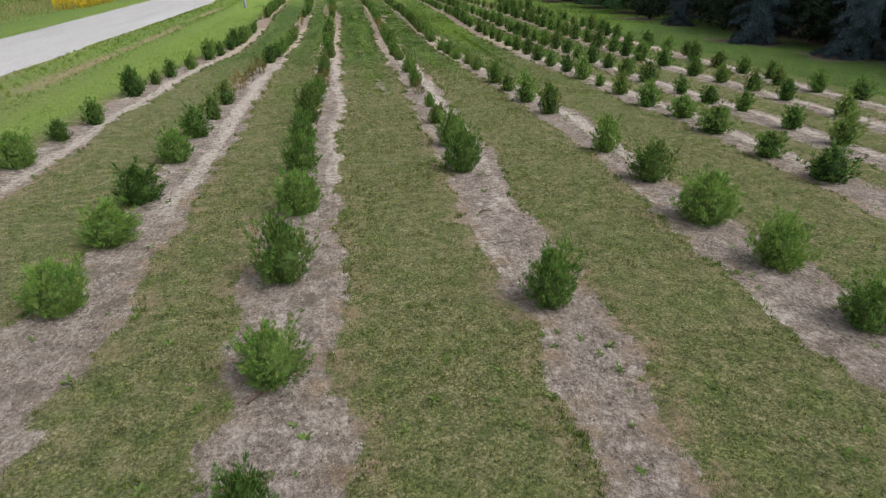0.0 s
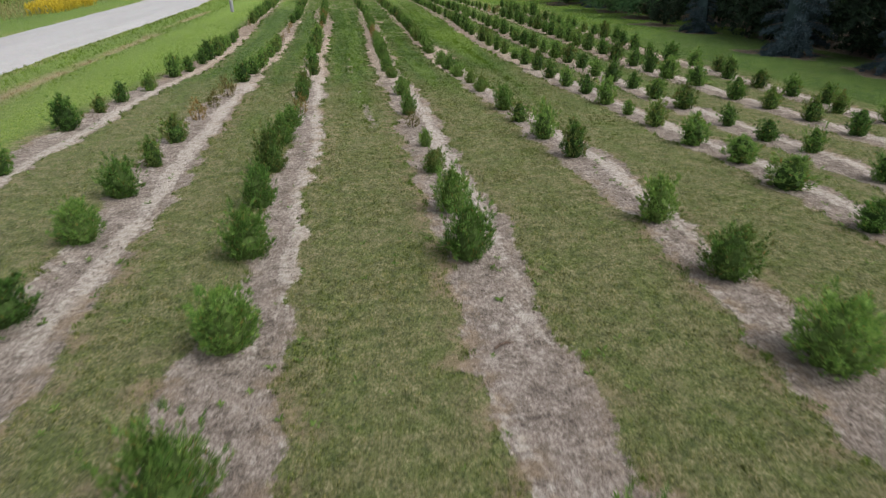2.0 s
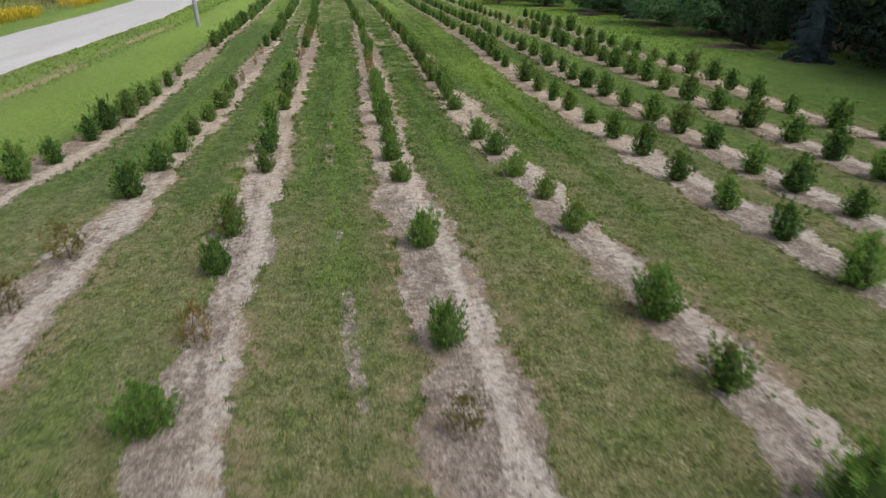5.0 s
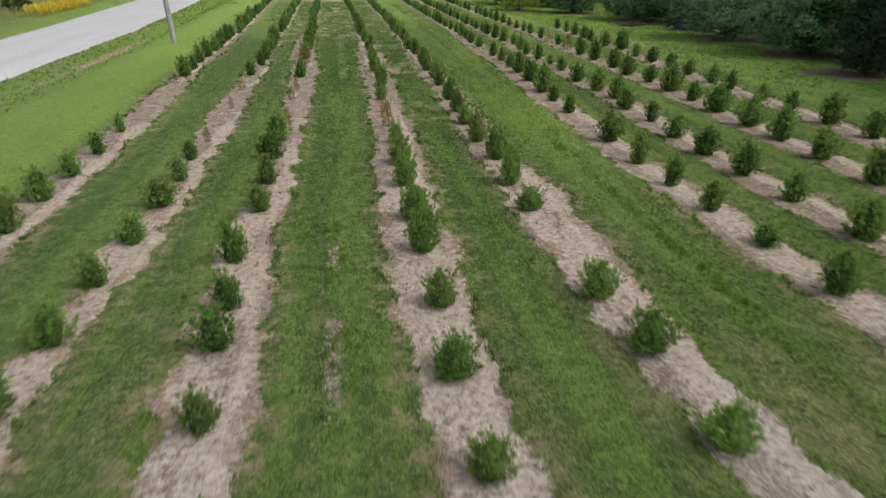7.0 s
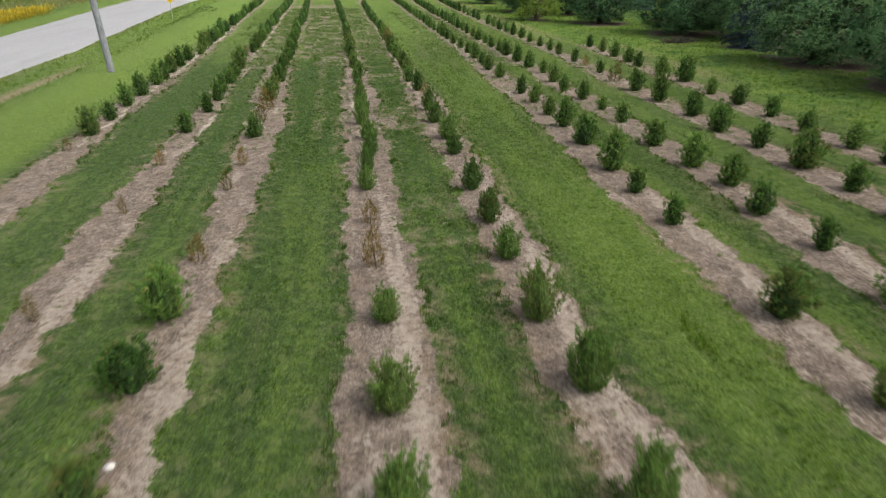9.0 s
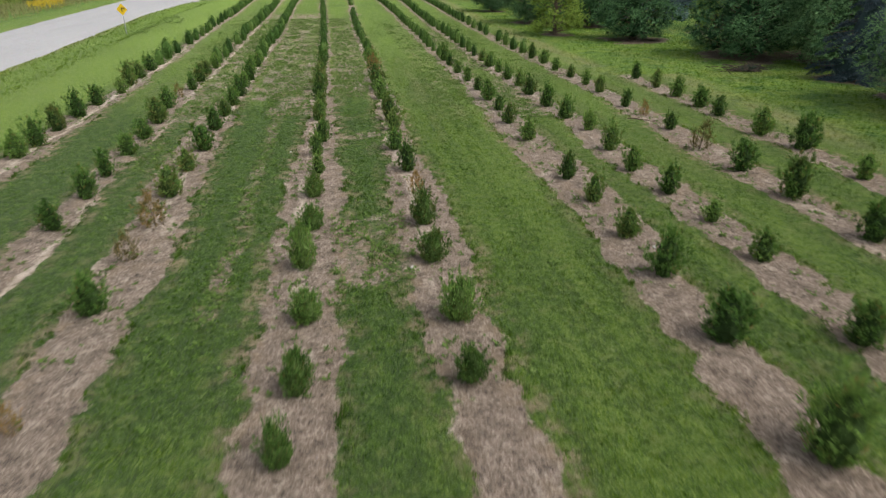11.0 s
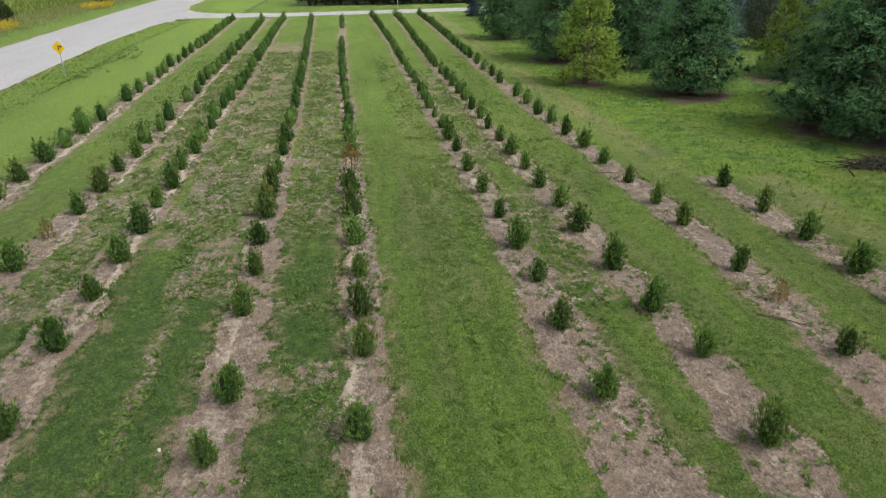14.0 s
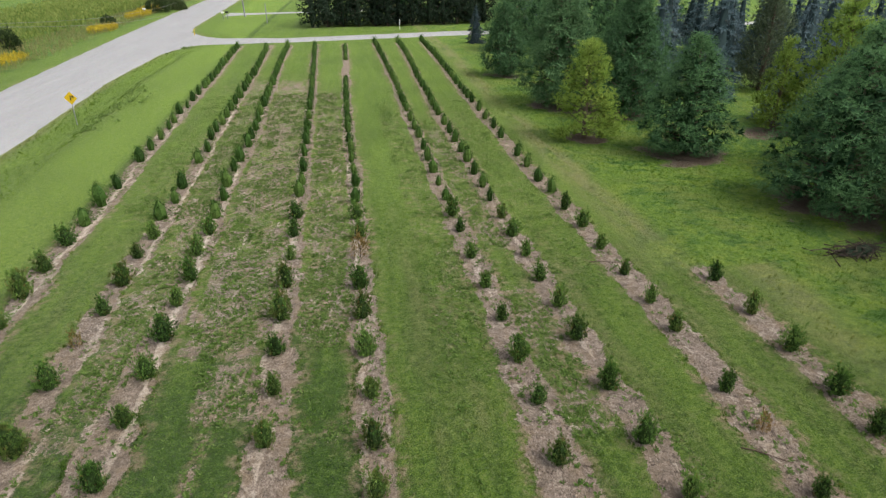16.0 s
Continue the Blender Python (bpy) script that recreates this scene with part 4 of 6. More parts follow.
ribbon("driveway", DRIVE, [-18 + 1.5 * i for i in range(33)], second_near, second_far, False, "narrow gravel driveway further along the road", "driveway", 0.05)


# ---- cedar shrubs ----
def kite(length, width, lean, bend=0.12):
    c, s = math.cos(lean), math.sin(lean)
    pts = [(0, 0, 0), (-width, bend * length * 0.4, 0.45 * length), (width, bend * length * 0.4, 0.45 * length), (0, bend * length, length)]
    return [(x * c + z * s, y, -x * s + z * c) for x, y, z in pts]


SPRAY = np.array(kite(1.0, 0.055, 0.0) + kite(0.80, 0.05, 0.38) + kite(0.80, 0.05, -0.38))
SPRAY_FACES = np.array([(4 * i + a, 4 * i + b, 4 * i + c) for i in range(3) for a, b, c in ((0, 2, 3), (0, 3, 1))])
SMALL_SPRAY, SMALL_FACES = SPRAY * np.array([1.5, 1.1, 1.0]), SPRAY_FACES
FAR_SPRAY, FAR_FACES = SPRAY[4:12] * np.array([1.9, 1.3, 1.0]), SPRAY_FACES[:4]


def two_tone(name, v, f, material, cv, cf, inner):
    """Leaves over an inner body coloured dark as if shaded, as one mesh."""
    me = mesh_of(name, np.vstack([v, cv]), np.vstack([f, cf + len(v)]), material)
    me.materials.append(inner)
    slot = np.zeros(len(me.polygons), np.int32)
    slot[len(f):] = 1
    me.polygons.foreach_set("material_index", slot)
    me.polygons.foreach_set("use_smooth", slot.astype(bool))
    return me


def lump(profile, lat, lon, r, seed):
    """A closed, lumpy body of turn about z."""
    v = []
    for i in range(lat + 1):
        u = i / lat
        for j in range(lon):
            a = 2 * math.pi * j / lon
            k = 1 + r * (float(vnoise(np.array([u * 4 + seed]), np.array([j * 0.9]), seed)[0]) - 0.5)
            v.append((profile(u) * k * math.cos(a), profile(u) * k * math.sin(a), u))
    f = []
    for i in range(lat):
        for j in range(lon):
            a, b = i * lon + j, i * lon + (j + 1) % lon
            f += [(a, b, b + lon), (a, b + lon, a + lon)]
    return np.array(v), np.array(f)


def cedar_points(seed, count, point, lumps, size, loose=0.0):
    """Places, turns and sizes of the sprays of a crown one wide and one high."""
    g = np.random.default_rng(seed)
    widest = g.uniform(0.30, 0.40)
    def prof(u):
        low = np.sqrt(np.clip(1 - ((widest - u) / (widest + 0.14)) ** 2, 0, 1))
        high = np.clip(1 - (np.clip(u - widest, 0, 1) / (1.0 - widest)) ** point, 0, 1) ** 0.80
        return 0.405 * np.where(u < widest, low, high) + 0.004
    plumes = 40
    pu, pa, pr = g.beta(1.2, 1.4, plumes), g.uniform(0, 2 * math.pi, plumes), g.normal(0, 1, plumes)
    u = g.beta(1.05, 1.10, count)
    u[:14] = g.uniform(0.93, 1.0, 14)
    a = g.uniform(0, 2 * math.pi, count)
    near = np.exp(-((np.cos(a[:, None] - pa[None, :]) - 1) / 0.05) ** 2 * 0.3 - ((u[:, None] - pu[None, :]) / 0.13) ** 2)
    swell = 1 + lumps * np.clip((near * pr[None, :]).sum(1), -1.3, 1.3)
    depth = 1 - 0.42 * g.uniform(0, 1, count) ** 1.6 + 0.10 * np.clip(g.normal(0, 1, count), 0, 2)
    rad = prof(u) * swell * depth
    z = 0.02 + 0.88 * u * (1 + 0.10 * np.clip((near * pr[None, ::-1]).sum(1), -1, 1.2)) + loose * np.clip(swell - 1, 0, 1)
    place = np.stack([rad * np.cos(a), rad * np.sin(a), np.maximum(z, 0.02)], 1) + g.normal(0, 0.014, (count, 3))
    out = np.stack([np.cos(a), np.sin(a), 0 * a], 1)
    d = out * np.interp(u, [0, 0.4, 0.8, 1], [0.95, 0.55, 0.30, 0.08])[:, None] + np.array([0, 0, 0.70]) + g.normal(0, 0.36, (count, 3))
    front = g.uniform(0, 1, count) < 0.45
    k = g.integers(0, plumes, count)
    pd = np.stack([np.cos(pa), np.sin(pa), 0 * pa], 1) * np.interp(pu, [0, 0.5, 1], [0.9, 0.55, 0.1])[:, None] + np.array([0, 0, 0.75])
    pd /= np.linalg.norm(pd, axis=1, keepdims=True)
    root = np.stack([0.80 * prof(pu) * np.cos(pa), 0.80 * prof(pu) * np.sin(pa), 0.02 + 0.80 * pu], 1)
    reach = (0.20 + 1.1 * lumps * np.minimum(np.abs(pr), 1.4))[k] * g.uniform(0, 1, count) ** 0.8
    frond = root[k] + pd[k] * reach[:, None] + g.normal(0, 1, (count, 3)) * (0.050 * (1.15 - reach / 0.5))[:, None]
    place = np.where(front[:, None], frond, place)
    d = np.where(front[:, None], pd[k] + g.normal(0, 0.30, (count, 3)), d)
    place -= 0.35 * d / np.linalg.norm(d, axis=1, keepdims=True) * size
    place[:, 2] = np.maximum(place[:, 2], 0.015)
    return place, turn_to(d, g.uniform(0, 2 * math.pi, count)), size * g.uniform(0.65, 1.25, count), prof


def cedar_crown(name, seed, count, material, point=2.0, lumps=0.07, size=0.10, core=0.66, small=False, loose=0.0):
    place, turns, sizes, prof = cedar_points(seed, count, point, lumps, size, loose)
    v, f = strew(SMALL_SPRAY if small else SPRAY, SMALL_FACES if small else SPRAY_FACES, place, turns, sizes)
    me = mesh_of(name, v, f, material)
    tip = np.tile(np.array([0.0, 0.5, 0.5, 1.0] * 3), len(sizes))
    # core whose dark colour stands in for shade within the crown
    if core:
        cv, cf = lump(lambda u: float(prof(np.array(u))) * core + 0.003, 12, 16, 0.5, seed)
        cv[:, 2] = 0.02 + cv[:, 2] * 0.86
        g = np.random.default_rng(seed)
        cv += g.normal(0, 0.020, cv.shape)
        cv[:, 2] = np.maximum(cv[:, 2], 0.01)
        me = two_tone(name, v, f, material, cv, cf, CEDAR_SHADE)
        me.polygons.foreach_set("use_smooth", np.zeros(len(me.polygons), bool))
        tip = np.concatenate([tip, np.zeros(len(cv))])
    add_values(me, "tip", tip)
    return me


def cedar_trunk(seed):
    g = np.random.default_rng(seed)
    pts = [(0, 0, -0.06), (0.01, 0, 0.09), (g.normal(0, 0.02), g.normal(0, 0.02), 0.40), (g.normal(0, 0.03), g.normal(0, 0.03), 0.76)]
    v, f = tube(pts, [0.045, 0.034, 0.022, 0.008], 6)
    return mesh_of("trunk", v, f, BARK)


KINDS = []
for s, (point, lumps, loose) in enumerate(((2.4, 0.12, 0.05), (2.0, 0.16, 0.08), (1.7, 0.14, 0.05), (2.7, 0.12, 0.05), (1.8, 0.20, 0.12), (2.2, 0.24, 0.20), (1.6, 0.16, 0.05), (2.0, 0.22, 0.18))):
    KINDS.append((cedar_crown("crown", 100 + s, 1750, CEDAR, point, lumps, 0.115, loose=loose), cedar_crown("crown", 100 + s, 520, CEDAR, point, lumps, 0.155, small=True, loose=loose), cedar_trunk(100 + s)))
BROWN_KINDS = []
for s in range(3):
    sparse = cedar_crown("crown", 200 + s, 520, CEDAR_BROWN, 1.7, 0.20, 0.14, core=0, loose=0.15)
    BROWN_KINDS.append((sparse, sparse, cedar_trunk(200 + s)))
FAR_KINDS = [cedar_points(300 + s, 190, 1.8 + 0.2 * (s % 3), 0.08, 0.17) for s in range(5)]

LABELS = {"small": "small green cedar shrub planted in bare soil", "round": "bushy green cedar shrub on bare soil", "tall": "tall pointed green cedar shrub on bare soil", "brown": "thin browned cedar shrub on bare soil"}
NEAR_END = 74.0
pick = random.Random(5)
far_v, far_f, far_n = [], [], 0
for i, row in enumerate(PLANTED):
    for y, x, w in row:
        z = ground_height(x, y) - 0.01
        browned = (y, x) in BROWN
        spin, lean = pick.uniform(0, 360), pick.uniform(-6, 6)
        wide = 1.0 * w * np.interp(y, [20, 50], [1.0, 0.94]) * (1.0 if y < NEAR_END else 1.10)
        tall = 0.93 * BUILD[i].get(y, 0) * w or 0.92 * (0.20 + 0.75 * w) * np.interp(y, [6, 16, 30, 60], [0.95, 1.05, 1.15, 1.22]) * pick.uniform(0.90, 1.16) * (1.20 if i in (2, 3) and y < 16 else 1.04)
        if y < NEAR_END:
            k = pick.randrange(len(BROWN_KINDS if browned else KINDS))
            fine_crown, coarse_crown, trunk = (BROWN_KINDS if browned else KINDS)[k]
            crown = fine_crown if (abs(x - 0.1 * y) < 3.2 and y < 54) or (y < 15 and x < 7.5) else coarse_crown
            shape = "brown" if browned else "small" if w < 0.42 else "tall" if k in (2, 4, 6) else "round"
            shrub = new("cedar_shrub")
            part("trunk", trunk, shrub)
            part("crown", crown, shrub)
            shrub.matrix_world = pose(x, y, z, lean, pick.uniform(-4, 4), spin) @ Matrix.Diagonal((wide, wide, tall, 1))
            tagged(shrub, LABELS[shape], "shrub", "planted cedar shrubs")
        else:
            place, turns, size, prof = FAR_KINDS[pick.randrange(len(FAR_KINDS))]
            c, s = math.cos(radians(spin)), math.sin(radians(spin))
            v, f = strew(FAR_SPRAY, FAR_FACES, place, turns, size)
            cv, cf = lump(lambda u: float(prof(np.array(u))) * 0.72 + 0.004, 5, 6, 0.6, 3)
            cv[:, 2] = 0.02 + cv[:, 2] * 0.86
            f = np.vstack([f, cf + len(v)])
            v = np.vstack([v, cv])
            v = np.stack([(v[:, 0] * c - v[:, 1] * s) * wide + x, (v[:, 0] * s + v[:, 1] * c) * wide + y, v[:, 2] * tall + z], 1)
            far_v.append(v)
            far_f.append(f + far_n)
            far_n += len(v)
tagged(new("far_cedar_shrubs", mesh_of("far_cedar_shrubs", np.vstack(far_v), np.vstack(far_f), FAR_CEDAR)), "far green cedar shrubs standing close in long rows", "shrubs", kind="stuff")


# ---- conifers beyond the rows ----
def needle_star(count, seed, droop, width=0.08):
    g = np.random.default_rng(seed)
    v, f = [], []
    for i in range(count):
        a = 2 * math.pi * (i + g.uniform(-0.2, 0.2)) / count
        t = g.uniform(0.35, 1.15) + droop
        d = np.array([math.sin(t) * math.cos(a), math.sin(t) * math.sin(a), math.cos(t)])
        side = np.cross(d, [0.3, 0.2, 1.0])
        side /= np.linalg.norm(side)
        L = g.uniform(0.75, 1.1)
        b = len(v)
        v += [tuple(-side * width), tuple(side * width), tuple(d * L)]
        f.append((b, b + 1, b + 2))
    return np.array(v), np.array(f)


STAR, STAR_F = needle_star(6, 3, 0.0, 0.065)
FINE_STAR, FINE_STAR_F = needle_star(5, 5, 0.05, 0.055)
FLAT, FLAT_F = needle_star(4, 4, 0.35, 0.13)
STAR4, STAR4_F = needle_star(5, 6, 0.1, 0.13)
SHADE_STAR, SHADE_STAR_F = needle_star(6, 9, 0.2, 0.22)


def conifer(name, seed, height, spread, kind, material, tufts, light=False):
    """A prototype: trunk, limbs and crown meshes."""
    g = np.random.default_rng(seed)
    v, f = tube([(0, 0, -0.2), (0.03, 0, height * 0.3), (g.normal(0, 0.06), g.normal(0, 0.06), height * 0.7), (0, 0, height * 0.97)], [0.024 * height, 0.019 * height, 0.010 * height, 0.01], 8)
    lv, lf = [tuple(p) for p in v], [tuple(q) for q in f]
    P, D, S = [], [], []
    levels = int(height / (0.42 if kind == "spruce" else 0.55))
    branches = []
    for i in range(levels):
        u = (i + 0.25) / levels
        z = 0.16 + u * (height - 0.3)
        if kind == "spruce":
            reach = spread * (1 - u) ** 0.85 + 0.12
        else:
            reach = spread * min(1, (u + 0.42) / 0.55) ** 0.7 * (1 - u) ** 0.62 * 1.12 + 0.15
        for b in range(g.integers(6, 9)):
            a = g.uniform(0, 2 * math.pi)
            r = reach * g.uniform(0.68, 1.12) * (0.85 + 0.3 * float(vnoise(np.array([math.cos(a) * 1.5 + 3]), np.array([math.sin(a) * 1.5 + u * 3]), seed)[0]))
            rise = g.normal(-0.12, 0.07) if kind == "spruce" else g.normal(0.30 + 0.35 * u, 0.10)
            branches.append((z, a, r, rise, u))
    total = sum(b[2] for b in branches)
    for z, a, r, rise, u in branches:
        c, s = math.cos(a), math.sin(a)
        tip = np.array([c * r, s * r, z + rise * r])
        base = np.array([0, 0, z])
        side = np.array([-s, c, 0])
        thick = 0.012 + 0.008 * r
        b = len(lv)
        lv += [base + side * thick, base - side * thick, base + np.array([0, 0, thick * 1.6]), tip]
        lf += [(b, b + 1, b + 3), (b + 1, b + 2, b + 3), (b + 2, b, b + 3)]
        n = max(3, int(tufts * r / total))
        t = g.uniform(0.25, 1.0, n) ** 0.75
        fan = (1.02 - t) * r * 0.55 + 0.10
        off = g.normal(0, 0.45, n) * fan
        sag = (-0.16 if kind == "spruce" else 0.05) * t ** 2 * r
        P.append(base + (tip - base) * t[:, None] + side * off[:, None] + np.stack([0 * t, 0 * t, sag + g.normal(0, 0.05, n)], 1))
        out = np.array([c, s, 0.0])
        D.append(out * (0.9 if kind == "spruce" else 0.55) + side * (off / (np.abs(off).max() + 0.3))[:, None] * 0.7 + np.array([0, 0, 1.0]) * (g.normal(0.05, 0.12, n) if kind == "spruce" else g.normal(0.65, 0.25, n))[:, None])
        S.append(g.uniform(0.75, 1.2, n) * (0.35 if light else 0.17) * (1 - 0.35 * u))
    P.append(np.stack([g.normal(0, 0.05, 10), g.normal(0, 0.05, 10), g.uniform(height * 0.9, height * 0.99, 10)], 1))
    D.append(np.stack([g.normal(0, 0.3, 10), g.normal(0, 0.3, 10), np.ones(10)], 1))
    S.append(np.full(10, 0.3))
    P, D, S = np.vstack(P), np.vstack(D), np.concatenate(S)
    tv, tf = (STAR4, STAR4_F) if light else (FLAT, FLAT_F) if kind == "spruce" else (STAR, STAR_F)
    v, f = strew(tv, tf, P, turn_to(D, g.uniform(0, 6.28, len(P))), S)
    # core in darkened needles, its shade painted by colour
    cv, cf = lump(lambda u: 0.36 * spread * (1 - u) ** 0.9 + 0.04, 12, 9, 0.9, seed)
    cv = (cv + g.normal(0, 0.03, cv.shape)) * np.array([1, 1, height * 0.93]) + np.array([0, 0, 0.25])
    return mesh_of("trunk", np.array(lv), np.array(lf), BARK), two_tone("crown", v, f, material, cv, cf, BLUE_SHADE)


def clumped(seed, height, spread, material, boughs, per, tuft, low=0.14, spare=0.0, inner=None):
    """A soft-needled tree of many rounded boughs that reach to the ground."""
    g = np.random.default_rng(seed)
    def prof(u):
        return spread * np.minimum(1, (u + low) / (low + 0.22)) ** 0.8 * np.clip(1 - u, 0, 1) ** 0.78 * 1.14 + 0.06
    v, f = tube([(0, 0, -0.2), (0.03, 0, height * 0.3), (g.normal(0, 0.06), g.normal(0, 0.06), height * 0.7), (0, 0, height * 0.95)], [0.024 * height, 0.019 * height, 0.010 * height, 0.01], 8)
    lv, lf = [tuple(p) for p in v], [tuple(q) for q in f]
    P, D, S = [], [], []
    cores, bulk = [], []
    for i in range(boughs):
        u = 0.02 + 0.96 * ((i + g.uniform(0, 1)) / boughs) ** 1.25
        a = i * 2.39996 + g.normal(0, 0.35)
        if g.uniform() < spare:
            continue
        r = float(prof(np.array(u))) * g.uniform(0.68, 1.0)
        c, s_ = math.cos(a), math.sin(a)
        centre = np.array([c * r, s_ * r, 0.28 + u * (height - 0.55)])
        root = np.array([0, 0, max(0.1, centre[2] - 0.45 * r)])
        side = np.array([-s_, c, 0])
        b = len(lv)
        lv += [tuple(root + side * 0.03), tuple(root - side * 0.03), tuple(root + np.array([0, 0, 0.05])), tuple(centre)]
        lf += [(b, b + 1, b + 3), (b + 1, b + 2, b + 3), (b + 2, b, b + 3)]
        size = (0.17 + 0.15 * r / spread) * g.uniform(0.75, 1.3) * (height / 6.5)
        o = g.normal(0, 1, (per, 3))
        o /= np.maximum(np.linalg.norm(o, axis=1, keepdims=True), 0.6)
        out = np.array([c, s_, 0.15])
        q = o * size * np.array([1, 1, 0.75]) * 1.5 + out * (g.uniform(-0.5, 0.6, per) * size * 1.5)[:, None]
        P.append(centre + q)
        for _ in range(3):
            cores.append(centre - out * size * 0.35 + g.normal(0, 0.30, 3) * size)
            bulk.append(size * g.uniform(0.65, 1.05))
        D.append(o * 0.5 + out * 0.4 + np.array([0, 0, 0.9]))
        S.append(g.uniform(0.7, 1.2, per) * tuft)
    n = boughs * 4 if inner is None else boughs
    u, a = g.uniform(0.02, 0.85, n), g.uniform(0, 6.28, n)
    r = prof(u) * g.uniform(0.25, 0.7, n)
    P.append(np.stack([r * np.cos(a), r * np.sin(a), 0.25 + u * (height - 0.6)], 1))
    D.append(np.stack([np.cos(a), np.sin(a), np.full(n, 0.6)], 1))
    S.append(np.full(n, tuft * 1.25) * (1 - spare))
    P, D, S = np.vstack(P), np.vstack(D), np.concatenate(S)
    P[:, 2] = np.maximum(P[:, 2], 0.05)
    needles = (FINE_STAR, FINE_STAR_F) if per > 40 else (STAR, STAR_F)
    v, f = strew(*needles, P, turn_to(D, g.uniform(0, 6.28, len(P))), S)
    trunk = mesh_of("trunk", np.array(lv), np.array(lf), BARK)
    if inner is None:
        return trunk, mesh_of("crown", v, f, material)
    # inner stars and body carry painted shade behind the needles
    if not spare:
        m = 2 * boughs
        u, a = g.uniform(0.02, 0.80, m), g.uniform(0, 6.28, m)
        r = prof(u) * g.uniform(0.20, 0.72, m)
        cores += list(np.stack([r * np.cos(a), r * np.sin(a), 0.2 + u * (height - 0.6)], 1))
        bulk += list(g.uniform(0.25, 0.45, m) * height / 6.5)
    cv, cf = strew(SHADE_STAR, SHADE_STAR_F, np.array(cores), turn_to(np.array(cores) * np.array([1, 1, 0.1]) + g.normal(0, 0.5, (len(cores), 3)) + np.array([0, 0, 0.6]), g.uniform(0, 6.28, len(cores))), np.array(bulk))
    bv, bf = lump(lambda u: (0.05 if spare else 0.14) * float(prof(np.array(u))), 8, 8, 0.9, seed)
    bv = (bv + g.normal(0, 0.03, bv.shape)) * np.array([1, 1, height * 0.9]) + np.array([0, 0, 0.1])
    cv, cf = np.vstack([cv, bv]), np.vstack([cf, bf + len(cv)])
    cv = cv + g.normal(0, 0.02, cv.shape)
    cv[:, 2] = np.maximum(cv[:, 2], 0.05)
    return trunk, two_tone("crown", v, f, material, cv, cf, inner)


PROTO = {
    "pine": [(clumped(11, 6.6, 2.7, PINE, 170, 78, 0.130, inner=PINE_SHADE), 6.6), (clumped(12, 6.6, 2.9, PINE, 170, 78, 0.130, inner=PINE_SHADE), 6.6), (clumped(13, 7.2, 2.6, PINE, 170, 78, 0.130, inner=PINE_SHADE), 7.2)],
    "deep": [(clumped(16, 6.6, 2.7, DEEP_PINE, 165, 62, 0.150, inner=PINE_SHADE), 6.6), (clumped(17, 7.2, 2.6, DEEP_PINE, 165, 62, 0.150, inner=PINE_SHADE), 7.2)],
    "yellow": [(clumped(14, 5.8, 1.55, YELLOW_PINE, 130, 36, 0.19, low=0.7, spare=0.28, inner=YELLOW_SHADE), 5.8), (clumped(15, 5.4, 1.45, YELLOW_PINE, 125, 36, 0.19, low=0.7, spare=0.28, inner=YELLOW_SHADE), 5.4)],
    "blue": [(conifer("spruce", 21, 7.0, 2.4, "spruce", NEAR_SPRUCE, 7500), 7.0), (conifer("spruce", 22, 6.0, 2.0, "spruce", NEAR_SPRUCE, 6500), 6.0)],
    "dark": [(clumped(23, 7.5, 2.5, SPRUCE, 120, 20, 0.24, inner=SPRUCE_SHADE), 7.5)],
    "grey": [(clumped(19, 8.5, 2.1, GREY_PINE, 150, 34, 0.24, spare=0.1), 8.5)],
    "wood_dark": [(clumped(31 + s, 8.0, 2.3, SPRUCE, 52, 5, 0.46, inner=SPRUCE_SHADE), 8.0) for s in range(3)],
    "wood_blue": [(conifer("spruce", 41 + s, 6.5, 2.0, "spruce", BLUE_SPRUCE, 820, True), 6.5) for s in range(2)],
    "wood_pine": [(clumped(51 + s, 8.5, 2.8, PINE, 60, 6, 0.48, inner=PINE_SHADE), 8.5) for s in range(3)],
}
TREE_WORDS = {
    "pine": ("pine_tree", "full green pine with soft boughs to the ground", ""),
    "deep": ("pine_tree", "dense dark green pine with boughs to the ground", ""),
    "yellow": ("pine_tree", "open yellow-green young pine standing in meadow grass", ""),
    "blue": ("spruce_tree", "silvery blue spruce with layered boughs", ""),
    "grey": ("pine_tree", "thin grey-green tree with open boughs", ""),
    "dark": ("spruce_tree", "dark green spruce with layered boughs", ""),
    "wood_dark": ("spruce_tree", "tall dark spruce in the shaded wood", "trees of the wood"),
    "wood_blue": ("spruce_tree", "bluish spruce in the plantation behind", "trees of the wood"),
    "wood_pine": ("pine_tree", "tall green pine in the wood", "trees of the wood"),
}
tree_pick = random.Random(3)


def stand_tree(kind, x, y, height, wide=1.0):
    (trunk, crown), h = tree_pick.choice(PROTO[kind])
    name, label, group = TREE_WORDS[kind]
    tree = new(name)
    part("trunk", trunk, tree)
    part("crown", crown, tree)
    k = height / h
    tree.matrix_world = pose(x, y, ground_height(x, y), tree_pick.uniform(-2, 2), tree_pick.uniform(-2, 2), tree_pick.uniform(0, 360)) @ Matrix.Diagonal((k * wide, k * wide, k, 1))
    tagged(tree, label, "tree", group if group.startswith("trees") else "")


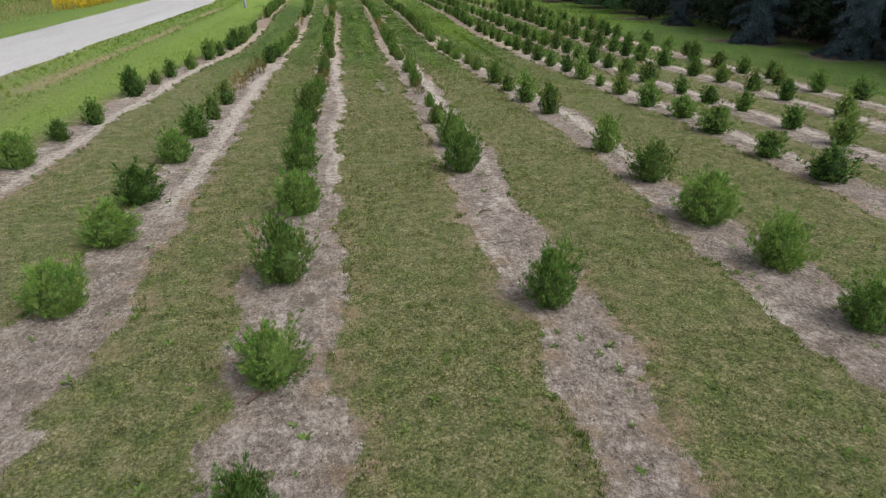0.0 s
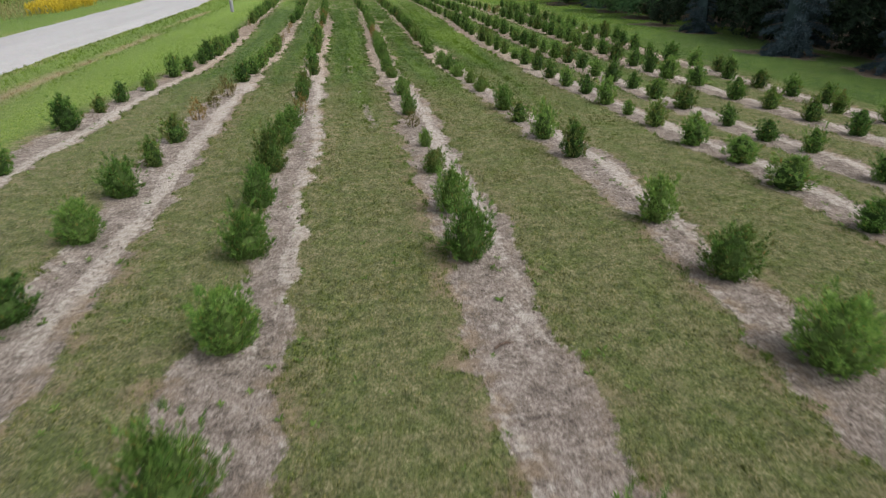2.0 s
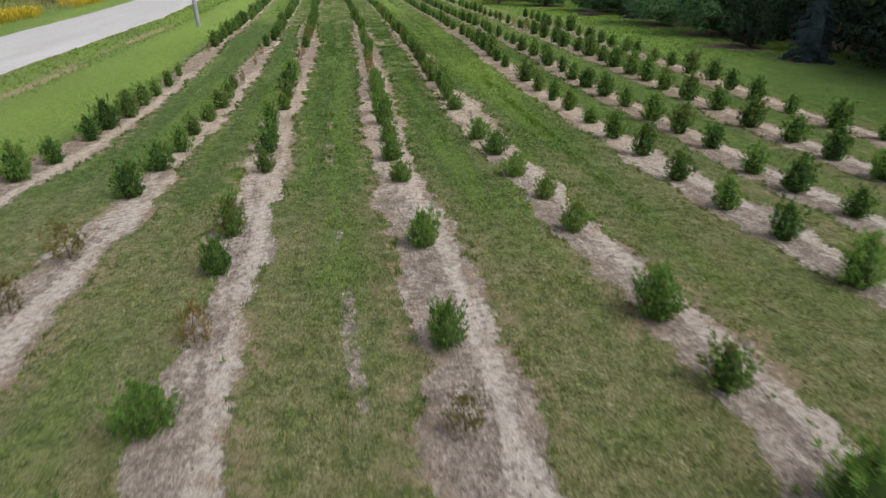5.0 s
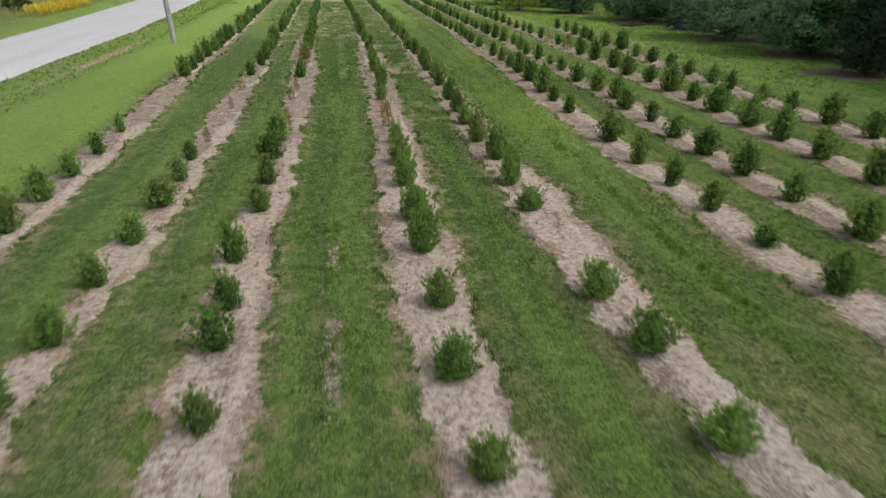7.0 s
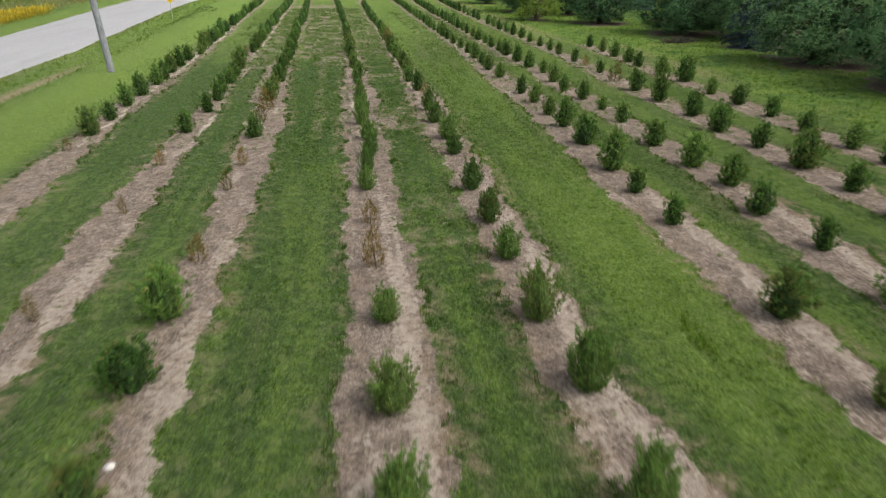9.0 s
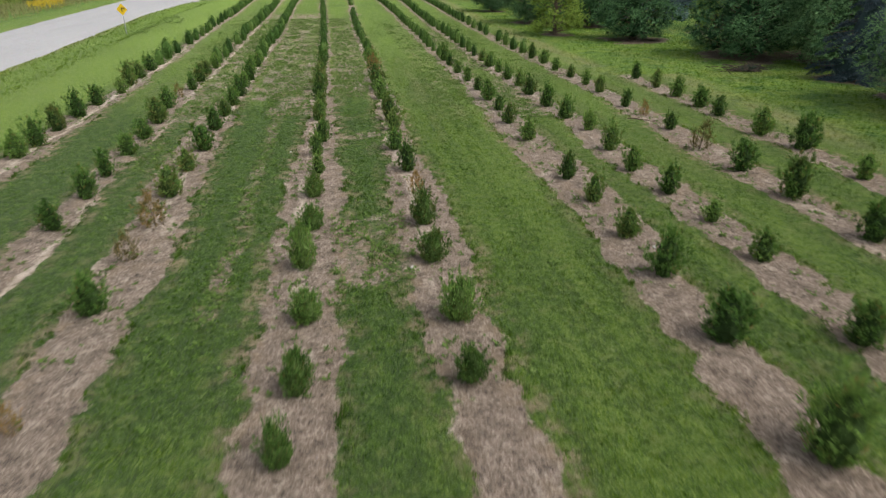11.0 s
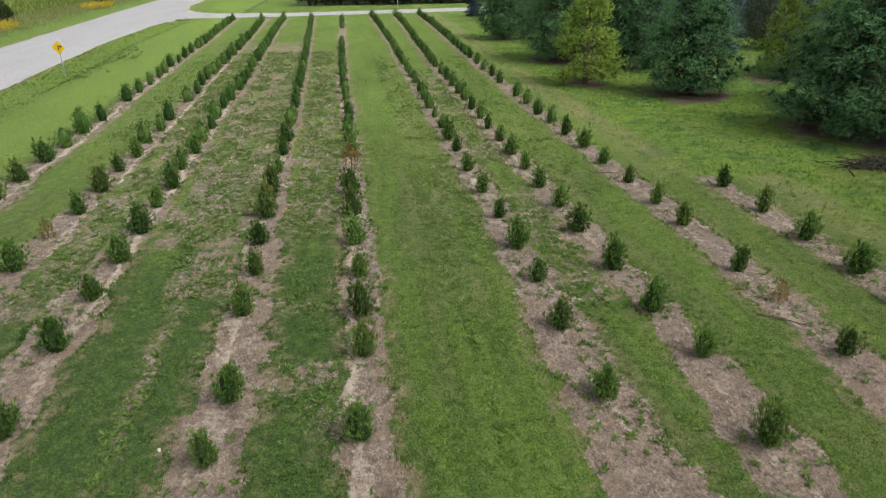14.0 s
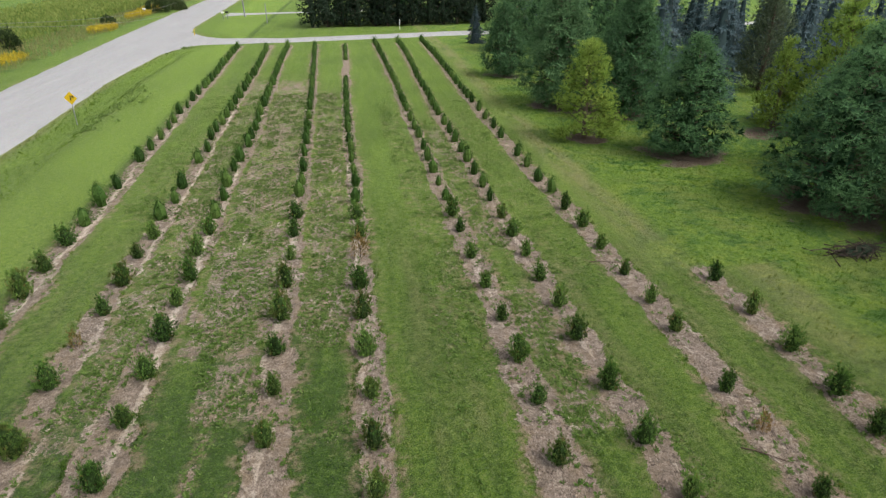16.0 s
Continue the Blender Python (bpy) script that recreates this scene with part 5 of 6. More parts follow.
for kind, x, y, height, wide in (
        ("blue", 22.6, 24.4, 6.6, 0.78), ("blue", 21.9, 30.4, 6.4, 0.85), ("dark", 25.2, 27.6, 8.5, 1.1), ("dark", 25.2, 20.4, 8.5, 1.15), ("dark", 25.6, 34.6, 8.5, 1.1), ("dark", 26.5, 39.5, 8.5, 1.0), ("blue", 23.0, 40.4, 4.6, 0.85), ("dark", 23.3, 45.4, 5.4, 0.85),
        ("pine", 25.6, 51.5, 8.0, 1.1), ("pine", 25.4, 58.4, 8.0, 1.15), ("blue", 26.0, 64.0, 6.4, 0.9), ("pine", 25.4, 71.6, 6.9, 1.2), ("pine", 22.9, 79.8, 6.6, 1.18), ("yellow", 18.7, 83.6, 6.0, 1.18),
        ("deep", 23.4, 88.6, 8.4, 0.95), ("deep", 20.2, 92.6, 8.6, 1.0), ("deep", 19.2, 105.2, 6.6, 1.05), ("yellow", 31.2, 83.6, 5.8, 0.85), ("blue", 21.4, 129.0, 4.7, 1.0), ("pine", 29.6, 75.6, 7.4, 1.0), ("pine", 27.8, 67.6, 7.2, 1.0),
        ("yellow", 34.0, 82.5, 8.0, 1.15), ("grey", 38.0, 95.0, 8.6, 1.0), ("pine", 27.5, 97.0, 8.6, 1.0), ("pine", 26.0, 110.0, 8.8, 1.0), ("pine", 24.5, 122.0, 9.0, 0.9)):
    stand_tree(kind, x, y, height, wide)

wood = random.Random(17)
for x, y, h in ((24.6, 17.0, 8.5), (27.4, 22.6, 9.0), (24.4, 33.2, 7.5), (28.2, 29.8, 9.0), (28.0, 36.5, 9.0), (24.8, 28.6, 7.0), (26.4, 43.5, 7.5), (27.8, 16.0, 9.0), (24.4, 37.4, 6.5), (27.0, 47.8, 8.0), (24.2, 22.4, 6.0)):
    stand_tree("wood_dark", x, y, h, 1.1)
placed = []
tries = 0
while len(placed) < 68 and tries < 6000:
    tries += 1
    y = wood.uniform(8, 172)
    x = wood.uniform(26.8, 34 if y < 72 else 58)
    if 137 < y < 153 or (y > 75 and y < 92 and x < 33) or (y > 153 and wood.random() < 0.5):
        continue
    if 48 < y < 70 and x < 29.5:
        continue
    if any((x - a) ** 2 + (y - b) ** 2 < 3.4 ** 2 for a, b in placed) or any((x - a) ** 2 + (y - b) ** 2 < (r + 1.0) ** 2 for a, b, r in SHADE):
        continue
    if x > 38 and 99 < y < 116:
        continue
    placed.append((x, y))
    kind = "wood_blue" if (y > 78 and x > 27.5 and wood.random() < 0.8) else "wood_pine" if y > 70 else wood.choice(("wood_dark", "wood_dark", "wood_pine"))
    stand_tree(kind, x, y, wood.uniform(6.5, 8.0) if kind == "wood_blue" else wood.uniform(7.5, 10.5), wood.uniform(0.9, 1.15))
for i in range(22):
    stand_tree("wood_blue", 40.0 + 3.1 * (i % 7) + 2.0 * (i // 7) + wood.uniform(-0.6, 0.6), 103.0 + 4.2 * (i // 7) + wood.uniform(-0.8, 0.8), wood.uniform(6.0, 7.8), wood.uniform(0.9, 1.1))
for i in range(13):
    stand_tree("wood_dark", 0.2 + 2.3 * i + wood.uniform(-0.5, 0.5), 152.5 + 0.16 * i + wood.uniform(-0.8, 0.8), wood.uniform(8.0, 10.0), 1.05)
for i in range(11):
    stand_tree(wood.choice(("wood_dark", "wood_pine")), 1.5 + 2.7 * i, 158 + wood.uniform(-1, 1), wood.uniform(9, 12), 1.1)


# ---- field across the road ----
def leafy_stalk(n, seed, length):
    g = np.random.default_rng(seed)
    v, f = [], []
    for i in range(n):
        a, z0 = g.uniform(0, 6.28), g.uniform(0.1, 0.8)
        L = length * g.uniform(0.7, 1.1)
        d, s = np.array([math.cos(a), math.sin(a), 0]), np.array([-math.sin(a), math.cos(a), 0]) * 0.035
        b = len(v)
        v += [tuple(np.array([0, 0, z0]) + s), tuple(np.array([0, 0, z0]) - s), tuple(d * L * 0.5 + s + np.array([0, 0, z0 + 0.22])), tuple(d * L * 0.5 - s + np.array([0, 0, z0 + 0.22])), tuple(d * L + np.array([0, 0, z0 + 0.02]))]
        f += [(b, b + 1, b + 3), (b, b + 3, b + 2), (b + 2, b + 3, b + 4)]
    b = len(v)
    v += [(-0.02, 0, 0), (0.02, 0, 0), (0, 0, 1.05)]
    f.append((b, b + 1, b + 2))
    return np.array(v), np.array(f)


def field_edge(y):
    return road_left(y)


CORN_V, CORN_F = leafy_stalk(6, 8, 0.34)
rows_y = np.arange(34, 230, 0.8)
px, py = [], []
for j in range(22):
    off = 9.5 + 0.95 * j
    px.append(field_edge(rows_y) - off + rng.normal(0, 0.08, len(rows_y)))
    py.append(rows_y + rng.normal(0, 0.15, len(rows_y)))
px, py = np.concatenate(px), np.concatenate(py)
keep = rng.uniform(0, 1, len(px)) < 0.75
px, py = px[keep], py[keep]
v, f = strew(CORN_V, CORN_F, np.stack([px, py, land(px, py)], 1), turn_z(rng.uniform(0, 6.28, len(px))), rng.uniform(1.7, 2.2, len(px)))
tagged(new("corn_crop", mesh_of("corn_crop", v, f, CORN)), "tall green and yellowing corn crop in rows", "crop", kind="stuff")

GOLD_V, GOLD_F = leafy_stalk(4, 9, 0.34)
n = 26000
py = rng.uniform(20, 230, n)
px = field_edge(py) - rng.uniform(2.6, 9.8, n)
bloom = np.zeros(n)
for gx, gy, wide, long in ((-32.2, 154.5, 1.6, 4.5), (-34.5, 181.0, 1.8, 7.0), (-36.2, 195.0, 1.6, 7.0), (-30.8, 121.0, 1.3, 4.0), (-25.6, 92.0, 1.8, 9.0), (-24.0, 66.0, 1.8, 8.0)):
    bloom = np.maximum(bloom, np.exp(-((px - gx) / wide) ** 2 - ((py - gy) / long) ** 2))
flower = bloom + 0.5 * (fbm(px * 0.4, py * 0.3, 101) - 0.5) > 0.36
v, f = strew(GOLD_V, GOLD_F, np.stack([px, py, land(px, py)], 1)[flower], turn_z(rng.uniform(0, 6.28, n))[flower], rng.uniform(0.6, 1.0, n)[flower])
tagged(new("goldenrod", mesh_of("goldenrod", v, f, GOLD)), "yellow flowering goldenrod along the field edge", "wildflowers", kind="stuff")
dry = ~flower & (rng.uniform(0, 1, n) < 0.22)
v, f = strew(GOLD_V, GOLD_F, np.stack([px, py, land(px, py)], 1)[dry], turn_z(rng.uniform(0, 6.28, n))[dry], rng.uniform(0.45, 0.8, n)[dry])
tagged(new("tall_grass", mesh_of("tall_grass", v, f, DRY_GRASS)), "tall pale grass between road and corn", "grass", kind="stuff")


def bush(seed, radius, height, n):
    g = np.random.default_rng(seed)
    d = g.normal(0, 1, (n, 3))
    d /= np.linalg.norm(d, axis=1, keepdims=True)
    d[:, 2] = np.abs(d[:, 2])
    k = 0.75 + 0.5 * vnoise(d[:, 0] * 2.2 + 7, d[:, 1] * 2.2 + d[:, 2] * 2, seed)
    P = d * k[:, None] * g.uniform(0.55, 1, n)[:, None] ** 0.5 * np.array([radius, radius, height])
    v, f = strew(STAR, STAR_F, P, turn_to(d + np.array([0, 0, 0.4]), g.uniform(0, 6.28, n)), g.uniform(0.28, 0.5, n))
    stems_v, stems_f, c = [], [], 0
    for a in range(5):
        tv, tf = tube([(0.1 * math.cos(a), 0.1 * math.sin(a), -0.1), (0.5 * radius * math.cos(a * 1.26), 0.5 * radius * math.sin(a * 1.26), 0.6 * height)], [0.05, 0.02], 5)
        stems_v.append(tv)
        stems_f.append(tf + c)
        c += len(tv)
    return mesh_of("leaves", v, f, BROADLEAF), mesh_of("stems", np.vstack(stems_v), np.vstack(stems_f), BARK)


BUSHES = [bush(61, 2.0, 2.6, 900), bush(62, 1.6, 2.0, 700)]
for x, y, k in ((-36.0, 133.0, 1.2), (-39.5, 138.0, 1.0), (-34.8, 164.5, 0.75), (-33.5, 190.0, 1.5), (-31.0, 196.0, 1.3), (-34.0, 203.0, 1.6), (-29.5, 89.0, 0.8)):
    leaves, stems = tree_pick.choice(BUSHES)
    ob = new("bush")
    part("leaves", leaves, ob)
    part("stems", stems, ob)
    ob.matrix_world = pose(x, y, ground_height(x, y), 0, 0, tree_pick.uniform(0, 360)) @ Matrix.Diagonal((k, k, k, 1))
    tagged(ob, "dark grey-green wild bush at the field edge", "bush")


# ---- poles, sign, posts and boxes along the road ----
def utility_pole(x, y, height):
    pole = new("utility_pole")
    v, f = tube([(0, 0, -0.4), (0, 0, 0.3), (0, 0, height * 0.5), (0, 0, height)], [0.155, 0.15, 0.135, 0.11], 14)
    part("shaft", mesh_of("shaft", v, f, POLE_WOOD, True), pole)
    part("crossarm", box_mesh("crossarm", (2.2, 0.10, 0.12), POLE_WOOD, 0.012, (0, 0.16, height - 0.5)), pole)
    for dx in (-0.95, 0.0, 0.95):
        v, f = tube([(dx, 0.16, height - 0.45), (dx, 0.16, height - 0.30), (dx, 0.16, height - 0.24)], [0.035, 0.055, 0.03], 8)
        part("insulator", mesh_of("insulator", v, f, STEEL, True), pole)
    pole.matrix_world = pose(x, y, ground_height(x, y), 0, -1.2, -6)
    tagged(pole, "weathered grey wooden utility pole in the verge", "pole")


utility_pole(-8.8, 61.5, 9.5)
utility_pole(-13.9, 175.5, 9.5)

def power_line(a, b, sag):
    """A slack cable from one pole top to the next."""
    v, f = [], []
    n = 48
    for i in range(n + 1):
        u = i / n
        p = [a[k] + (b[k] - a[k]) * u for k in range(3)]
        p[2] -= 4 * sag * u * (1 - u)
        for k in range(5):
            t = 2 * math.pi * k / 5
            v.append((p[0] + 0.008 * math.cos(t), p[1], p[2] + 0.008 * math.sin(t)))
    for i in range(n):
        for k in range(5):
            q, r = i * 5 + k, i * 5 + (k + 1) % 5
            f.append((q, r, r + 5, q + 5))
    return tagged(new("power_line", mesh_of("power_line", v, f, CABLE, True)), "thin grey power cable slung between the poles", "cable", "power cables")


for side, height, sag in ((-0.95, 9.26, 3.5), (0.95, 9.26, 3.8)):
    power_line((-13.9 + side, 175.6, height), (-8.8 + side, 61.6, height), sag)

slim = new("marker_stake")
v, f = tube([(0, 0, -0.2), (0, 0, 0.5), (0.02, 0, 1.1)], [0.04, 0.04, 0.035], 6)
part("shaft", mesh_of("shaft", v, f, YELLOW, True), slim)
slim.matrix_world = pose(-16.6, 144.6, ground_height(-16.6, 144.6))
tagged(slim, "slim yellow marker stake at the driveway mouth", "stake")

sign = new("road_sign")
v, f = tube([(0, 0, -0.3), (0, 0, 1.0), (0, 0, 2.15)], [0.03, 0.03, 0.03], 8)
part("post", mesh_of("post", v, f, STEEL, True), sign, "grey steel post")
plate = part("plate", box_mesh("plate", (0.62, 0.006, 0.62), YELLOW, 0.002), sign, "yellow diamond plate")
plate.matrix_local = pose(0, -0.036, 1.85, 0, 45, 0)
stroke = part("arrow", box_mesh("arrow", (0.07, 0.004, 0.30), BLACK, 0.001), plate, "black arrow")
stroke.matrix_local = pose(0.0, -0.007, 0.0, 0, -45, 0)
head_v = np.array([(-0.11, 0, 0), (0.11, 0, 0), (0, 0, 0.14), (-0.11, 0.004, 0), (0.11, 0.004, 0), (0, 0.004, 0.14)])
head_f = np.array([(0, 1, 2), (5, 4, 3), (0, 3, 4), (0, 4, 1), (1, 4, 5), (1, 5, 2), (2, 5, 3), (2, 3, 0)])
tip = part("arrow_head", mesh_of("arrow_head", head_v, head_f, BLACK), plate, "black arrow head")
tip.matrix_local = pose(0.07, -0.010, 0.13, 0, -20, 0)
sign.matrix_world = pose(-13.7, 93.7, ground_height(-13.7, 93.7), 0, 2, -10)
tagged(sign, "yellow diamond warning sign with black arrow on a steel post", "road sign")

fence_post = new("marker_post", None)
v, f = tube([(0, 0, -0.3), (0, 0, 1.0), (0, 0, 3.2)], [0.07, 0.065, 0.06], 8)
part("shaft", mesh_of("shaft", v, f, POLE_WOOD, True), fence_post)
fence_post.matrix_world = pose(-8.2, 161.0, ground_height(-8.2, 161.0))
tagged(fence_post, "slim grey wooden post on the lawn", "post")

stake = new("marker_stake")
v, f = tube([(0, 0, -0.2), (0, 0, 0.6), (0.05, 0, 1.5)], [0.035, 0.035, 0.03], 6)
part("shaft", mesh_of("shaft", v, f, WHITE, True), stake)
stake.matrix_world = pose(13.2, 147.2, ground_height(13.2, 147.2))
tagged(stake, "white marker stake beside the driveway", "stake")


def mailbox(x, y, turn, colour, label):
    box = new("mailbox")
    bm = bmesh.new()
    n = 10
    ring = [(0.13 * math.cos(math.pi * i / n), 0.13 * math.sin(math.pi * i / n) + 0.12) for i in range(n + 1)] + [(-0.13, -0.02), (0.13, -0.02)]
    front = [bm.verts.new((a, -0.26, 1.05 + b)) for a, b in ring]
    back = [bm.verts.new((a, 0.26, 1.05 + b)) for a, b in ring]
    bm.faces.new(front)
    bm.faces.new(back[::-1])
    for i in range(len(ring)):
        j = (i + 1) % len(ring)
        bm.faces.new((front[i], back[i], back[j], front[j]))
    bmesh.ops.recalc_face_normals(bm, faces=bm.faces[:])
    me = bpy.data.meshes.new("body")
    bm.to_mesh(me)
    bm.free()
    me.materials.append(colour)
    part("body", me, box)
    part("post", box_mesh("post", (0.10, 0.10, 1.25), POLE_WOOD, 0.01, (0, 0, 0.42)), box)
    box.matrix_world = pose(x, y, ground_height(x, y), 0, 0, turn)
    tagged(box, label, "mailbox")


mailbox(-34.0, 183.0, 80, WHITE, "white rounded mailbox on a wooden post")
mailbox(-17.0, 170.6, -95, WHITE, "white rounded mailbox on a wooden post")
mailbox(-16.4, 171.4, -95, BLACK, "black rounded mailbox on a wooden post")


# low heap in very dark bark and needle colours
heap = new("brush_pile")
g = np.random.default_rng(71)
hv, hf, hc = [], [], 0
for i in range(170):
    a = g.normal(0, 0.7)
    d = np.array([math.cos(a), math.sin(a), g.normal(0.10, 0.22)])
    o = np.array([g.normal(0, 0.60), g.normal(0, 0.24), abs(g.normal(0.10, 0.10))])
    L, r = g.uniform(0.4, 1.1), g.uniform(0.012, 0.035)
    sd = np.array([-d[1], d[0], 0]) * r
    up = np.array([0, 0, r * 1.6])
    hv += [o - d * L / 2 + sd, o - d * L / 2 - sd, o - d * L / 2 + up, o + d * L / 2]
    hf += [(hc, hc + 1, hc + 3), (hc + 1, hc + 2, hc + 3), (hc + 2, hc, hc + 3)]
    hc += 4
part("brushwood", mesh_of("brushwood", np.array(hv), np.array(hf), BRUSH_BARK), heap)
bv, bf = lump(lambda u: 0.55 * (1 - u * u) ** 0.5 + 0.01, 5, 12, 0.8, 4)
bv = (bv + g.normal(0, 0.05, bv.shape)) * np.array([1.5, 0.55, 0.26])
part("mound", mesh_of("mound", bv, bf, SPRUCE_SHADE), heap, "low dark mound")
heap.matrix_world = pose(23.1, 67.2, ground_height(23.1, 67.2), 0, 0, 12)
tagged(heap, "low dark pile of brush lying in the meadow", "brush pile")


def fallen_branch(x, y, turn, length, seed):
    """A dead stem with side twigs lying on the soil."""
    g = np.random.default_rng(seed)
    branch = new("fallen_branch")
    def lying(points, radii):
        v, f = tube([(p[1], p[2], p[0]) for p in points], radii, 5)
        return v[:, [2, 0, 1]], f[:, ::-1]
    stem = [(length * (u - 0.5), 0.05 * length * math.sin(3 * u + seed), 0.025 + 0.02 * math.sin(5 * u)) for u in (0, 0.25, 0.5, 0.75, 1.0)]
    part("stem", mesh_of("stem", *lying(stem, [0.016, 0.014, 0.012, 0.009, 0.004]), DEAD_BARK, True), branch)
    for u in (1, 2, 3):
        p = stem[u]
        side = 1 if u % 2 else -1
        twig = [p, (p[0] + 0.10 * length, p[1] + side * 0.07 * length, p[2] + 0.03), (p[0] + 0.20 * length, p[1] + side * g.uniform(0.12, 0.2) * length, p[2] + 0.02)]
        part("twig", mesh_of("twig", *lying(twig, [0.008, 0.006, 0.003]), DEAD_BARK, True), branch)
    branch.matrix_world = pose(x, y, ground_height(x, y) + 0.01, 0, 0, turn)
    tagged(branch, "dry reddish-brown dead branch lying on bare soil", "branch", "fallen branches")


for x, y, turn, length in ((13.39, 58.64, -28, 1.10), (13.47, 67.89, -15, 1.00), (2.14, 8.84, 25, 0.28), (-1.02, 4.64, 60, 0.26)):
    fallen_branch(x, y, turn, length, int(10 * y))


def pebble(x, y, size, seed):
    g = np.random.default_rng(seed)
    v, f = lump(lambda u: 0.5 * (1 - (2 * u - 1) ** 2) ** 0.5 + 0.01, 6, 9, 0.7, seed)
    v = (v + g.normal(0, 0.02, v.shape)) * np.array([size, 0.8 * size, 0.55 * size])
    stone = new("stone", mesh_of("stone", v, f, STONE, True))
    stone.matrix_world = pose(x, y, ground_height(x, y) - 0.1 * size, 0, 0, g.uniform(0, 360))
    tagged(stone, "small pale stone lying on bare soil", "stone", "loose stones")


for x, y, size in ((2.35, 32.65, 0.11), (-0.62, 35.75, 0.12), (4.43, 49.36, 0.09), (9.11, 49.40, 0.09), (1.76, 56.97, 0.09)):
    pebble(x, y, size, int(10 * y))

# ---- small growth on the field ----
def tuft(n, seed, width, lean):
    g = np.random.default_rng(seed)
    v, f = [], []
    for i in range(n):
        a, t = g.uniform(0, 6.28), abs(g.normal(0, lean)) + 0.15
        d = np.array([math.sin(t) * math.cos(a), math.sin(t) * math.sin(a), math.cos(t)])
        s = np.array([-math.sin(a), math.cos(a), 0]) * width
        o = np.array([g.normal(0, 0.25), g.normal(0, 0.25), -0.1])
        b = len(v)
        v += [tuple(o + s), tuple(o - s), tuple(o + d * g.uniform(0.7, 1.1))]
        f.append((b, b + 1, b + 2))
    return np.array(v), np.array(f)


def lay(name, x, y, template, faces, sizes, material, label, category, sink=0.0, values=(), greener=0.0):
    k = masks(x, y)
    k["lush"] = np.maximum(k["lush"], greener)
    z = land(x, y) + 0.01 - sink
    v, f = strew(template, faces, np.stack([x, y, z], 1), turn_z(rng.uniform(0, 6.28, len(x))), sizes)
    me = mesh_of(name, v, f, material)
    for value in values:
        add_values(me, value, np.repeat(k[value], len(template)))
    return tagged(new(name, me), label, category, kind="stuff")


def scatter(n, x0, x1, y0, y1):
    return rng.uniform(x0, x1, n), rng.uniform(y0, y1, n)


TUFT_V, TUFT_F = tuft(4, 1, 0.11, 0.95)
x, y = scatter(620000, -8.5, 17.5, 2.0, 76)
near = np.interp(np.abs(x - 0.6 - 0.09 * y), [0, 4.5, 7.5, 13], [1.0, 0.75, 0.30, 0.12]) * np.interp(y, [2, 50, 66, 76], [1.0, 1.0, 0.5, 0.12])
keep = rng.uniform(0, 1, len(x)) < near
x, y = x[keep], y[keep]
k = masks(x, y)
keep = k["soil"] + 0.5 * (vnoise(x * 3, y * 3, 7) - 0.5) < 0.36
x, y = x[keep], y[keep]
lay("grass", x, y, TUFT_V, TUFT_F, rng.uniform(0.035, 0.075, len(x)), GRASS, "short mown grass between the planted rows", "grass", values=("lush", "verge", "meadow", "straw"))

# thicker tufts at the edges of the bare soil and in the meadow
CLUMP_V, CLUMP_F = tuft(12, 2, 0.055, 0.85)
x, y = scatter(190000, -6.5, 16.5, 2.0, 72)
k = masks(x, y)
keep = (k["soil"] > 0.14) & (k["soil"] < 0.62) & (k["weedy"] < 0.2) & (vnoise(x * 1.6, y * 1.6, 17) > 0.50)
x, y = x[keep], y[keep]
x2, y2 = scatter(20000, 14, 27, 16, 110)
k2 = masks(x2, y2)
keep = (k2["meadow"] > 0.5) & (k2["soil"] < 0.4)
x, y = np.concatenate([x, x2[keep]]), np.concatenate([y, y2[keep]])
lay("coarse_grass", x, y, CLUMP_V, CLUMP_F, rng.uniform(0.05, 0.105, len(x)) * np.interp(y, [16, 34], [1.0, 1.25]), GRASS, "coarse grass clumps along soil edges and in the meadow", "grass", values=("lush", "verge", "meadow", "straw"), greener=0.55)
x, y = scatter(9000, -17, -9, 16, 128)
k = masks(x, y)
keep = (x > road_right(y) + 0.2) & (x < road_right(y) + 3.4)
x, y = x[keep], y[keep]
lay("verge_grass", x, y, CLUMP_V, CLUMP_F, rng.uniform(0.05, 0.10, len(x)) * np.interp(x - road_right(y), [0, 2.6, 3.6], [2.0, 1.6, 0.8]), GRASS, "bright green verge grass beside the road", "grass", values=("lush", "verge", "meadow", "straw"))


# broad-leaved weeds
def rosette(n, seed):
    g = np.random.default_rng(seed)
    v, f = [], []
    for i in range(n):
        a, up, L = g.uniform(0, 6.28), g.uniform(0.15, 0.8), g.uniform(0.6, 1.0)
        d = np.array([math.cos(a), math.sin(a), up])
        s = np.array([-math.sin(a), math.cos(a), 0]) * 0.17
        b = len(v)
        v += [(0, 0, 0), tuple(d * L * 0.55 + s), tuple(d * L * 0.55 - s), tuple(d * L * np.array([1, 1, 0.75]))]
        f += [(b, b + 1, b + 3), (b, b + 3, b + 2)]
    return np.array(v), np.array(f)


